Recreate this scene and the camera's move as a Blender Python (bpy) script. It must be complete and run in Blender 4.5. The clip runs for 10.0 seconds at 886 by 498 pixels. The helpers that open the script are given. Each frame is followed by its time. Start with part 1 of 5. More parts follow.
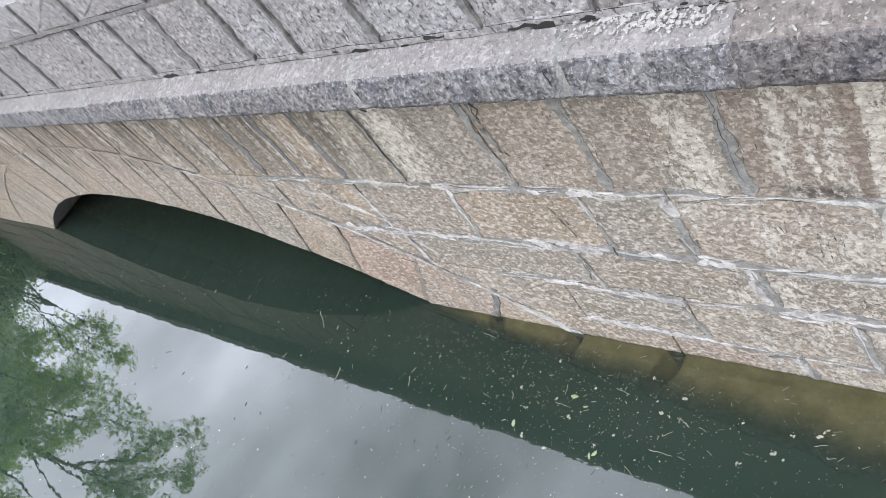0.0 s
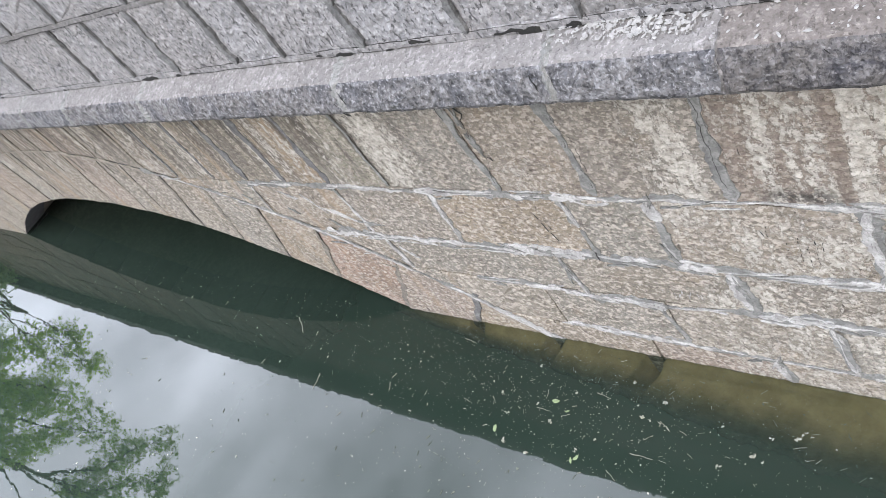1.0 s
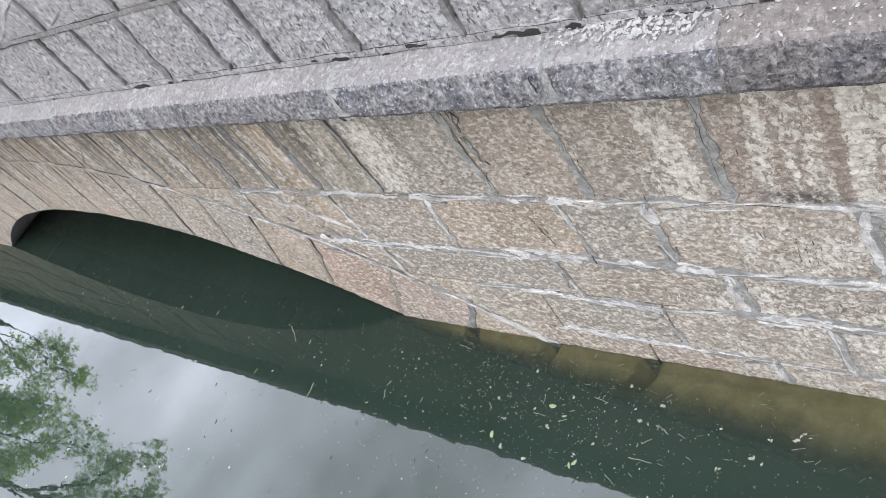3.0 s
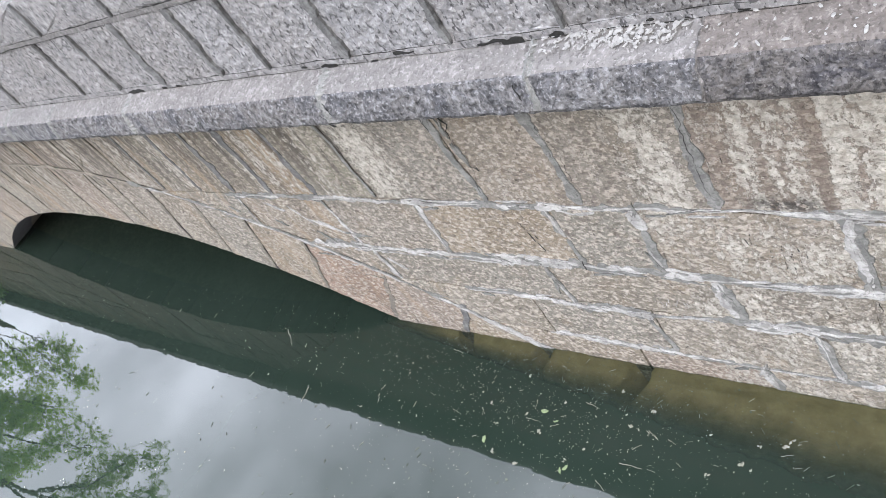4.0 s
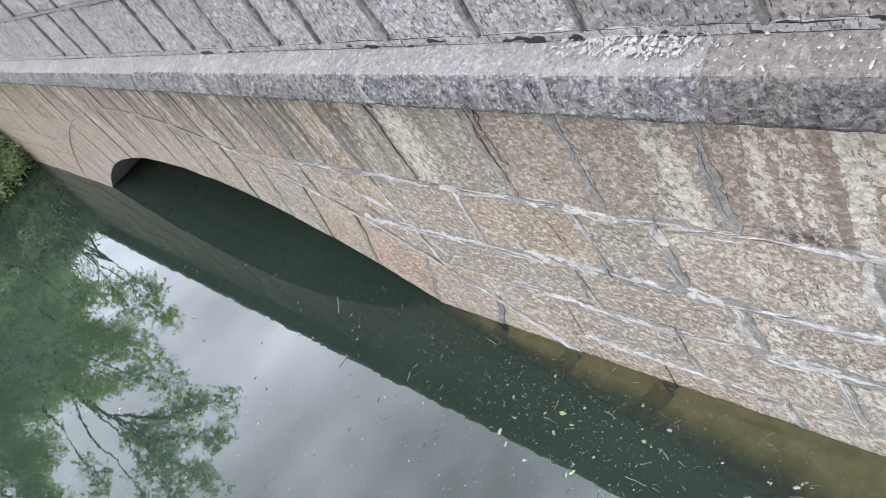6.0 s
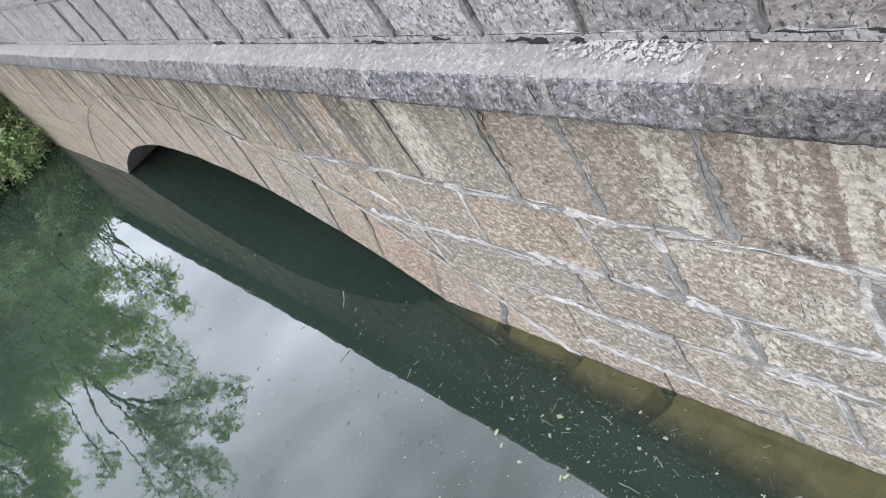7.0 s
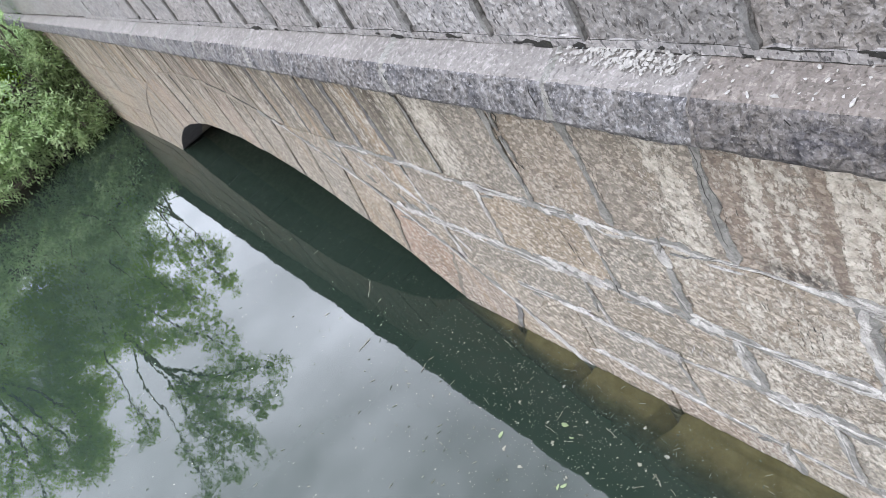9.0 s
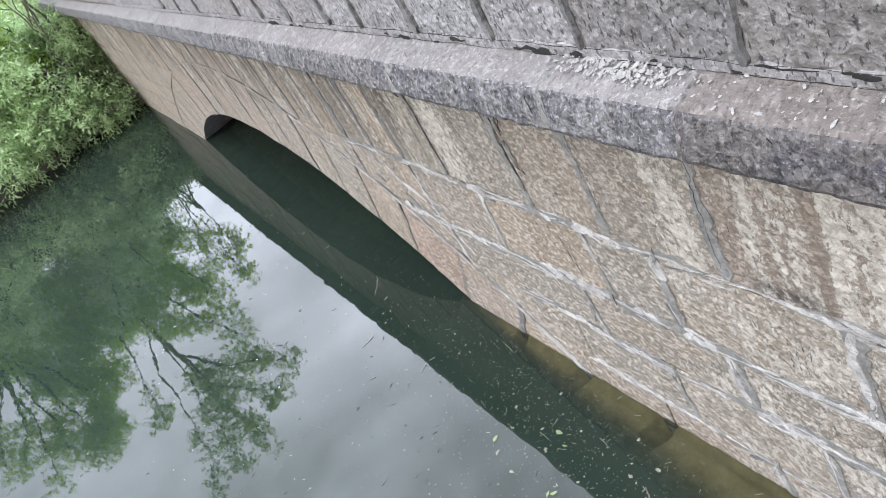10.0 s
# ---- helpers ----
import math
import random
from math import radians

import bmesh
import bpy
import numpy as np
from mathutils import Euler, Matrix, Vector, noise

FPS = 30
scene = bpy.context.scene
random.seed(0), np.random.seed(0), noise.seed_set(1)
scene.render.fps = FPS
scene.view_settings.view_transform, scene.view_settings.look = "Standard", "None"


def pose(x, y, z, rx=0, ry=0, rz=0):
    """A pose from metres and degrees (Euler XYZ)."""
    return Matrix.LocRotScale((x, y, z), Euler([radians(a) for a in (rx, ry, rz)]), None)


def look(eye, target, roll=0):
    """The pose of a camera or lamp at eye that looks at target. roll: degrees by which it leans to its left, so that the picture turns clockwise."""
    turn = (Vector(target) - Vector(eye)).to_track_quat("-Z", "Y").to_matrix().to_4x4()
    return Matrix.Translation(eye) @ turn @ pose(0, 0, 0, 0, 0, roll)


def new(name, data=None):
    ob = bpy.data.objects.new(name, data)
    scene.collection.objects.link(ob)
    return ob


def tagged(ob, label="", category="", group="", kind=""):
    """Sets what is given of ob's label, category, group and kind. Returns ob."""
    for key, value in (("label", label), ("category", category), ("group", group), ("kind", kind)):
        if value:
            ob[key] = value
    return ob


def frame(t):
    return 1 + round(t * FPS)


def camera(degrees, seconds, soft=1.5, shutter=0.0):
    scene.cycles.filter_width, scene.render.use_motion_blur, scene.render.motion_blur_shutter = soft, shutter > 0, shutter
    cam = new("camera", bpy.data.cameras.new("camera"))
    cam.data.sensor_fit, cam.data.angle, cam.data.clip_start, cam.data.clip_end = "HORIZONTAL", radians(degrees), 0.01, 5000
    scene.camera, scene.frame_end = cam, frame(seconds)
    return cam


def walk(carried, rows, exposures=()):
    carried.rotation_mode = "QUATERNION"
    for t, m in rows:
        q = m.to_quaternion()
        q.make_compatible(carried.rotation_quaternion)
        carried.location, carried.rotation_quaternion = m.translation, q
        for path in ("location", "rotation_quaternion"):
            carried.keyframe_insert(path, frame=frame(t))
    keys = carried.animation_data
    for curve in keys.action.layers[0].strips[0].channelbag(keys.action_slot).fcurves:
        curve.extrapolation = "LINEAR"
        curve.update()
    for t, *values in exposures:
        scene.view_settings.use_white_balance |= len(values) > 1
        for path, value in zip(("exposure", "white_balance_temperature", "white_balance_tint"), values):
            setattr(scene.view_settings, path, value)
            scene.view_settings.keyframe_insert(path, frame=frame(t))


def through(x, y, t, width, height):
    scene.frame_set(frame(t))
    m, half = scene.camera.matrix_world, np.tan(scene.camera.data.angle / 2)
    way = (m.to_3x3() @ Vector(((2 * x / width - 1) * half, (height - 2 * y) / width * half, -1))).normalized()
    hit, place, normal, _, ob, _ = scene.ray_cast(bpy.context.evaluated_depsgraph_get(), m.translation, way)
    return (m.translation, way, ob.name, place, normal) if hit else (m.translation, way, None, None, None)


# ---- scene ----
cam = camera(58.8, 10.0, soft=0.8)
PATH = [
    (0, (1.575, -1.521, 3.025), (0.179, -0.758, 1.814), -40.7),
    (0.5, (1.553, -1.546, 3.033), (0.179, -0.759, 1.81), -39.8),
    (1, (1.554, -1.544, 3.036), (0.201, -0.737, 1.803), -39.3),
    (1.5, (1.555, -1.543, 3.046), (0.208, -0.734, 1.808), -39.3),
    (2, (1.541, -1.555, 3.042), (0.196, -0.74, 1.806), -39.3),
    (3.5, (1.514, -1.574, 3.036), (0.19, -0.725, 1.801), -38.8),
    (4, (1.568, -1.541, 3.023), (0.229, -0.7, 1.798), -38.9),
    (4.5, (1.637, -1.49, 2.986), (0.245, -0.687, 1.795), -38.8),
    (5, (1.69, -1.443, 2.961), (0.252, -0.692, 1.791), -38.0),
    (5.5, (1.739, -1.399, 2.932), (0.261, -0.696, 1.782), -37.4),
    (7, (1.805, -1.329, 2.881), (0.278, -0.685, 1.761), -35.2),
    (7.5, (1.833, -1.297, 2.857), (0.291, -0.671, 1.749), -34.7),
    (8, (1.858, -1.262, 2.837), (0.298, -0.658, 1.741), -34.1),
    (8.5, (1.883, -1.229, 2.817), (0.297, -0.657, 1.741), -33.7),
    (9, (1.905, -1.191, 2.794), (0.298, -0.652, 1.733), -33.3),
    (9.5, (1.936, -1.162, 2.776), (0.319, -0.631, 1.725), -32.1),
    (10, (1.959, -1.124, 2.761), (0.322, -0.625, 1.726), -31.4),
]
# The bridge face leans back a little; the path was laid out square to that face.
BATTER = Matrix.Rotation(-0.027, 4, "X")
walk(cam, [(t, BATTER @ look(eye, target, roll)) for t, eye, target, roll in PATH])
SKY_STRENGTH, SKY_LOW, SKY_HIGH, SUN_POWER = 1.0, 1.6, 11.5, 2.4

# ---- world and light ----
SUN_DIR = Vector((0.45, -0.65, 0.6)).normalized()
GLOW_DIR = Vector((-0.35, 0.3, 0.9)).normalized()
world = bpy.data.worlds.new("overcast_sky")
scene.world = world
world.use_nodes = True
wn, wl = world.node_tree.nodes, world.node_tree.links
wn.clear()
w_out = wn.new("ShaderNodeOutputWorld")
w_bg = wn.new("ShaderNodeBackground")
w_sky = wn.new("ShaderNodeTexSky")
w_sky.sky_type = "NISHITA"
w_sky.sun_disc = False
w_sky.sun_elevation = math.asin(SUN_DIR.z)
w_sky.sun_rotation = math.atan2(SUN_DIR.x, SUN_DIR.y)
w_sky.dust_density = 4.0
w_co = wn.new("ShaderNodeTexCoord")
w_map = wn.new("ShaderNodeMapping")
w_map.inputs["Scale"].default_value = (1.0, 1.0, 2.2)
w_noise = wn.new("ShaderNodeTexNoise")
w_noise.inputs["Scale"].default_value = 3.2
w_noise.inputs["Detail"].default_value = 5.0
w_noise.inputs["Roughness"].default_value = 0.55
w_ramp = wn.new("ShaderNodeMapRange")
w_ramp.inputs["From Min"].default_value, w_ramp.inputs["From Max"].default_value = 0.3, 0.72
w_ramp.inputs["To Min"].default_value, w_ramp.inputs["To Max"].default_value = 0.5, 1.36
w_dot = wn.new("ShaderNodeVectorMath")
w_dot.operation = "DOT_PRODUCT"
w_dot.inputs[1].default_value = GLOW_DIR
w_glow = wn.new("ShaderNodeMapRange")
w_glow.interpolation_type = "SMOOTHSTEP"
w_glow.inputs["From Min"].default_value, w_glow.inputs["From Max"].default_value = 0.35, 1.0
w_glow.inputs["To Min"].default_value, w_glow.inputs["To Max"].default_value = SKY_LOW, SKY_HIGH
w_mul = wn.new("ShaderNodeMath")
w_mul.operation = "MULTIPLY"
w_cloud = wn.new("ShaderNodeMix")
w_cloud.data_type = "RGBA"
w_cloud.blend_type = "MULTIPLY"
w_cloud.inputs["Factor"].default_value = 1.0
w_cloud.inputs["A"].default_value = (0.907, 0.957, 1.1, 1)
w_mix = wn.new("ShaderNodeMix")
w_mix.data_type = "RGBA"
w_mix.inputs["Factor"].default_value = 0.9
wl.new(w_co.outputs["Generated"], w_map.inputs["Vector"])
wl.new(w_map.outputs[0], w_noise.inputs["Vector"])
wl.new(w_noise.outputs["Fac"], w_ramp.inputs["Value"])
wl.new(w_co.outputs["Generated"], w_dot.inputs[0])
wl.new(w_dot.outputs["Value"], w_glow.inputs["Value"])
wl.new(w_ramp.outputs[0], w_mul.inputs[0])
wl.new(w_glow.outputs[0], w_mul.inputs[1])
wl.new(w_mul.outputs[0], w_cloud.inputs["B"])
wl.new(w_sky.outputs[0], w_mix.inputs["A"])
wl.new(w_cloud.outputs["Result"], w_mix.inputs["B"])
wl.new(w_mix.outputs["Result"], w_bg.inputs["Color"])
w_bg.inputs["Strength"].default_value = SKY_STRENGTH
wl.new(w_bg.outputs[0], w_out.inputs["Surface"])

sun_data = bpy.data.lights.new("sun", "SUN")
sun_data.energy, sun_data.angle, sun_data.color = SUN_POWER, radians(25), (1.0, 0.985, 0.98)
sun = new("sun", sun_data)
sun.matrix_world = look(SUN_DIR * 30, (0, 0, 0))


# ---- materials ----
class Nodes:
    """A short way to write a node material."""

    def __init__(self, name):
        self.mat = bpy.data.materials.new(name)
        self.mat.use_nodes = True
        self.tree = self.mat.node_tree
        self.bsdf = self.tree.nodes["Principled BSDF"]
        self.out = self.tree.nodes["Material Output"]
        self.bsdf.inputs["Specular IOR Level"].default_value = 0.25

    def add(self, kind, links=None):
        n = self.tree.nodes.new(kind)
        for k, v in (links or {}).items():
            if isinstance(v, bpy.types.NodeSocket):
                self.tree.links.new(v, n.inputs[k])
            else:
                n.inputs[k].default_value = v
        return n

    def link(self, a, b):
        self.tree.links.new(a, b)

    def coords(self, scale=(1, 1, 1), offset=(0, 0, 0), which="Object"):
        c = self.tree.nodes.new("ShaderNodeTexCoord")
        m = self.tree.nodes.new("ShaderNodeMapping")
        m.inputs["Scale"].default_value = scale
        m.inputs["Location"].default_value = offset
        self.link(c.outputs[which], m.inputs["Vector"])
        return m.outputs[0]

    def noise(self, vec, scale, detail=4.0, rough=0.55, warp=0.0):
        n = self.add("ShaderNodeTexNoise", {"Vector": vec, "Scale": scale, "Detail": detail, "Roughness": rough, "Distortion": warp})
        return n.outputs["Fac"]

    def ramp(self, fac, lo, hi, to_lo=0.0, to_hi=1.0):
        n = self.add("ShaderNodeMapRange", {"Value": fac, "From Min": lo, "From Max": hi, "To Min": to_lo, "To Max": to_hi})
        n.clamp = True
        return n.outputs[0]

    def mix(self, fac, a, b, mode="MIX"):
        n = self.tree.nodes.new("ShaderNodeMix")
        n.data_type = "RGBA"
        n.blend_type = mode
        for key, v in (("Factor", fac), ("A", a), ("B", b)):
            if isinstance(v, bpy.types.NodeSocket):
                self.link(v, n.inputs[key])
            else:
                n.inputs[key].default_value = v if key == "Factor" else (*v, 1)
        return n.outputs["Result"]

    def math(self, op, a, b=0.0):
        n = self.tree.nodes.new("ShaderNodeMath")
        n.operation = op
        for i, v in enumerate((a, b)):
            if isinstance(v, bpy.types.NodeSocket):
                self.link(v, n.inputs[i])
            else:
                n.inputs[i].default_value = v
        return n.outputs[0]

    def stops(self, value, lo, hi, points):
        """A broken line through (position, height) points over lo to hi."""
        n = self.tree.nodes.new("ShaderNodeValToRGB")
        self.link(self.ramp(value, lo, hi), n.inputs[0])
        line = n.color_ramp.elements
        while len(line) < len(points):
            line.new(0.5)
        for e, (x, h) in zip(line, points):
            e.position = (x - lo) / (hi - lo)
        for e, (x, h) in zip(line, points):
            e.color = (h, h, h, 1)
        return n.outputs[0]

    def tint(self):
        return self.tree.nodes.new("ShaderNodeObjectInfo").outputs["Color"]

    def random(self):
        return self.tree.nodes.new("ShaderNodeObjectInfo").outputs["Random"]

    def axis(self, vec):
        n = self.tree.nodes.new("ShaderNodeSeparateXYZ")
        self.link(vec, n.inputs[0])
        return n.outputs

    def finish(self, colour, rough=0.9, height=None, strength=0.5, distance=0.01):
        if isinstance(colour, bpy.types.NodeSocket):
            self.link(colour, self.bsdf.inputs["Base Color"])
        else:
            self.bsdf.inputs["Base Color"].default_value = (*colour, 1)
        if isinstance(rough, bpy.types.NodeSocket):
            self.link(rough, self.bsdf.inputs["Roughness"])
        else:
            self.bsdf.inputs["Roughness"].default_value = rough
        if height is not None:
            b = self.add("ShaderNodeBump", {"Height": height, "Strength": strength, "Distance": distance})
            self.link(b.outputs[0], self.bsdf.inputs["Normal"])
        return self.mat


LIME = ((-1.2, 0.05), (-1.04, 0.1), (-1.0, 0.78), (-0.88, 0.82), (-0.8, 0.5), (-0.7, 0.2), (-0.45, 0.15), (-0.3, 0.3), (0.0, 0.15), (0.2, 0.15), (0.3, 0.5), (0.36, 0.85), (0.46, 0.8), (0.49, 0.2),
        (0.58, 0.25), (0.64, 0.3), (0.67, 0.85), (0.7, 0.8), (0.72, 0.3), (0.76, 0.65), (0.85, 0.65), (0.873, 0.02), (0.903, 0.02), (0.915, 0.98), (0.97, 0.9), (0.985, 0.4), (1.0, 0.8), (1.2, 0.75))
RUST = ((-1.2, 0.3), (-1.12, 0.1), (-1.0, 0.0), (-0.75, 0.15), (-0.45, 0.35), (-0.3, 0.1), (0.1, 0.35), (0.3, 0.2), (0.36, 0.05), (0.5, 0.1), (0.56, 0.75), (0.63, 0.6), (0.67, 0.1), (0.72, 0.7), (0.76, 0.3),
        (0.86, 0.2), (0.873, 1.0), (0.903, 1.0), (0.915, 0.0), (0.975, 0.1), (0.985, 0.7), (1.0, 0.2), (1.2, 0.4))


def wall_granite(name):
    """Picked granite in the stone's own tint: pale chisel flecks, dark hollows, flaking lime and rusty runs under the string course."""
    n = Nodes(name)
    p = n.coords()
    x, y, z = n.axis(p)
    base = n.mix(1.0, n.tint(), n.mix(n.ramp(n.noise(p, 2.6, 3), 0.36, 0.64), (0.82, 0.8, 0.77), (1.12, 1.12, 1.12)), "MULTIPLY")
    base = n.mix(n.math("MULTIPLY", n.ramp(n.noise(n.coords(offset=(4, 7, 1)), 9, 5, 0.68), 0.5, 0.62), 0.45), base, (0.158, 0.144, 0.13))
    ochre = n.ramp(n.noise(n.coords(offset=(8, 1, 5)), 5, 4, 0.6), 0.56, 0.68)
    base = n.mix(n.math("MULTIPLY", ochre, 0.35), base, (0.2, 0.15, 0.105))
    # picked face: pale flecks, dark hollows, a few black pits
    fleck = n.noise(n.coords(scale=(0.85, 1, 1.1)), 44, 3, 0.62, 0.0)
    hollow = n.noise(n.coords(scale=(0.85, 1, 1.1), offset=(1, 6, 3)), 30, 4, 0.64, 0.0)
    grain = n.noise(p, 105, 2, 0.5)
    base = n.mix(n.math("MULTIPLY", n.ramp(hollow, 0.45, 0.37), 0.54), base, (0.08, 0.068, 0.058))
    base = n.mix(n.math("MULTIPLY", n.ramp(fleck, 0.535, 0.59), 0.74), base, (0.36, 0.325, 0.28))
    base = n.mix(n.math("MULTIPLY", n.ramp(grain, 0.43, 0.35), 0.28), base, (0.085, 0.071, 0.06))
    base = n.mix(n.math("MULTIPLY", n.ramp(grain, 0.58, 0.65), 0.35), base, (0.36, 0.33, 0.28))
    # crystals and chips, each a grain of its own shade
    jitter = n.add("ShaderNodeTexNoise", {"Vector": p, "Scale": 60.0, "Detail": 2.0}).outputs["Color"]
    spot = n.add("ShaderNodeVectorMath", {0: n.coords(scale=(0.75, 1, 1.1)), 1: n.mix(1.0, jitter, (0.012, 0.012, 0.012), "MULTIPLY")}).outputs[0]
    chip = n.add("ShaderNodeTexVoronoi", {"Vector": spot, "Scale": 78.0}).outputs["Color"]
    red, green, blue = n.axis(chip)
    base = n.mix(n.math("MULTIPLY", n.ramp(red, 0.8, 0.9), 0.55), base, (0.37, 0.34, 0.295))
    base = n.mix(n.math("MULTIPLY", n.ramp(green, 0.86, 0.94), 0.42), base, (0.072, 0.062, 0.054))
    pits = n.ramp(n.noise(n.coords(scale=(1, 1, 0.7), offset=(3, 1, 7)), 40, 3, 0.6), 0.665, 0.69)
    base = n.mix(n.math("MULTIPLY", pits, 0.75), base, (0.04, 0.035, 0.03))
    # rusty and sooty runs, then lime that flakes off in crisp scales
    sway = n.math("MULTIPLY", n.math("SUBTRACT", n.noise(n.coords(scale=(5, 1, 3)), 1.0, 4, 0.6), 0.5), 0.07)
    sx = n.math("ADD", x, sway)
    upper = n.ramp(z, 1.13, 1.16)
    rust = n.math("MULTIPLY", n.math("MULTIPLY", n.stops(sx, -1.2, 1.2, RUST), upper), n.ramp(n.noise(n.coords(scale=(2.2, 1, 0.5)), 9, 5, 0.65), 0.36, 0.56, 0.35, 1.0))
    base = n.mix(n.math("MULTIPLY", rust, 0.55), base, (0.108, 0.086, 0.07))
    runs = n.noise(n.coords(scale=(15, 1, 0.7), offset=(1.3, 0, 5)), 1.0, 5, 0.68)
    runs = n.math("MULTIPLY", n.ramp(runs, 0.495, 0.565), n.ramp(z, 1.05, 1.5))
    base = n.mix(n.math("MULTIPLY", runs, n.ramp(x, -0.5, -1.1, 0.15, 0.9)), base, (0.062, 0.056, 0.05))
    broad_runs = n.ramp(n.noise(n.coords(scale=(5.5, 1, 0.35), offset=(4.1, 0, 2)), 1.0, 5, 0.7), 0.5, 0.6)
    broad_runs = n.math("MULTIPLY", n.math("MULTIPLY", broad_runs, n.ramp(x, -1.0, -1.25)), n.ramp(z, 1.0, 1.35, 0.35, 1.0))
    base = n.mix(n.math("MULTIPLY", broad_runs, 0.6), base, (0.07, 0.061, 0.052))
    tan_runs = n.ramp(n.noise(n.coords(scale=(4.5, 1, 0.5), offset=(9.3, 0, 6)), 1.0, 4, 0.65), 0.54, 0.62)
    base = n.mix(n.math("MULTIPLY", n.math("MULTIPLY", tan_runs, n.ramp(x, -1.0, -1.25)), 0.5), base, (0.24, 0.178, 0.118))
    course = n.math("MULTIPLY", n.ramp(x, 0.2, 0.3), n.ramp(n.noise(n.coords(offset=(3, 3, 9)), 3.0, 3), 0.4, 0.6, 0.25, 0.75))
    course = n.math("MAXIMUM", course, 0.12)
    amount = n.add("ShaderNodeMix", {0: upper, 2: course, 3: n.math("MAXIMUM", n.stops(sx, -1.2, 1.2, LIME), n.math("MULTIPLY", n.ramp(x, -1.1, -1.25), n.ramp(n.noise(n.coords(scale=(7, 1, 0.25), offset=(0.7, 0, 3)), 1.0, 4, 0.6), 0.46, 0.6, 0.1, 0.58)))}).outputs[0]
    scales = n.noise(n.coords(scale=(1.15, 1, 0.7), offset=(5, 2, 8)), 34, 6, 0.78, 0.15)
    broad = n.noise(n.coords(scale=(2.5, 1, 0.6), offset=(2, 9, 4)), 4.0, 4, 0.6)
    scales = n.math("ADD", n.math("MULTIPLY", scales, 0.75), n.math("MULTIPLY", broad, 0.25))
    cover = n.math("ADD", scales, n.math("MULTIPLY", n.math("SUBTRACT", amount, 0.5), 0.17))
    lime = n.math("MULTIPLY", n.ramp(cover, 0.495, 0.53), n.ramp(amount, 0.0, 0.5, 0.35, 0.92))
    chalk = n.mix(n.ramp(n.noise(p, 45, 4, 0.7), 0.4, 0.6), (0.25, 0.233, 0.203), (0.4, 0.38, 0.34))
    base = n.mix(lime, base, chalk)
    low = n.math("MULTIPLY", n.ramp(n.math("ABSOLUTE", n.math("SUBTRACT", z, 1.178)), 0.05, 0.012), n.math("MULTIPLY", n.ramp(x, 0.6, 0.7), n.ramp(x, 0.92, 0.82)))
    lichen = n.math("MULTIPLY", low, n.ramp(n.noise(n.coords(offset=(8, 3, 3)), 30, 6, 0.75), 0.42, 0.5))
    base = n.mix(n.math("MULTIPLY", lichen, 0.85), base, (0.035, 0.032, 0.03))
    h = n.math("ADD", n.math("MULTIPLY", fleck, 1.0), n.math("ADD", n.math("MULTIPLY", hollow, 0.9), n.math("ADD", n.math("ADD", n.math("MULTIPLY", grain, 0.25), n.math("MULTIPLY", red, 0.2)), n.math("MULTIPLY", lime, 0.22))))
    return n.finish(base, 0.9, h, 0.9, 0.0105)


def grey_granite(name, light, dark, blue, amount, warm=0.3, relief=0.022, grit=0.42, pit=0.85, size=1.0):
    """Weathered grey granite of the parapet and the string course: mottled, pitted, with grit standing out of it."""
    n = Nodes(name)
    p = n.coords()
    light, dark, blue = (tuple(0.69 * c for c in q) for q in (light, dark, blue))
    base = n.mix(n.ramp(n.noise(p, 3.0, 4), 0.35, 0.65), tuple(0.8 * c for c in light), tuple(1.12 * c for c in light))
    base = n.mix(n.math("MULTIPLY", n.random(), warm), base, (0.19, 0.167, 0.15))
    stain = n.ramp(n.noise(n.coords(offset=(2, 5, 1)), 6, 6, 0.7, 0.5), 0.46, 0.6)
    base = n.mix(n.math("MULTIPLY", stain, amount), base, blue)
    mottle = n.noise(n.coords(offset=(7, 5, 3)), 30 * size, 4, 0.6, 0.3)
    base = n.mix(n.math("MULTIPLY", n.ramp(mottle, 0.46, 0.36), 0.7 * grit + 0.1), base, dark)
    base = n.mix(n.math("MULTIPLY", n.ramp(mottle, 0.54, 0.64), 0.75 * grit), base, tuple(min(0.4, 2.0 * c) for c in light))
    grains = n.noise(p, 75 * size, 3, 0.6, 0.2)
    base = n.mix(n.math("MULTIPLY", n.ramp(grains, 0.44, 0.36), 0.8 * grit), base, dark)
    base = n.mix(n.math("MULTIPLY", n.ramp(grains, 0.57, 0.64), 0.9 * grit), base, tuple(min(0.42, 2.3 * c) for c in light))
    holes = n.ramp(n.noise(n.coords(scale=(1.25, 1, 0.6), offset=(3, 8, 6)), 56, 3, 0.6, 0.1), 0.585, 0.635)
    base = n.mix(n.math("MULTIPLY", holes, pit), base, tuple(0.85 * c for c in dark))
    h = n.math("ADD", n.noise(p, 16, 4, 0.6, 0.3), n.math("ADD", n.math("MULTIPLY", grains, 0.9 * grit), n.math("ADD", n.math("MULTIPLY", mottle, 1.0), n.math("MULTIPLY", holes, -0.35))))
    return n.finish(base, 0.9, h, 0.8, relief * 0.6)


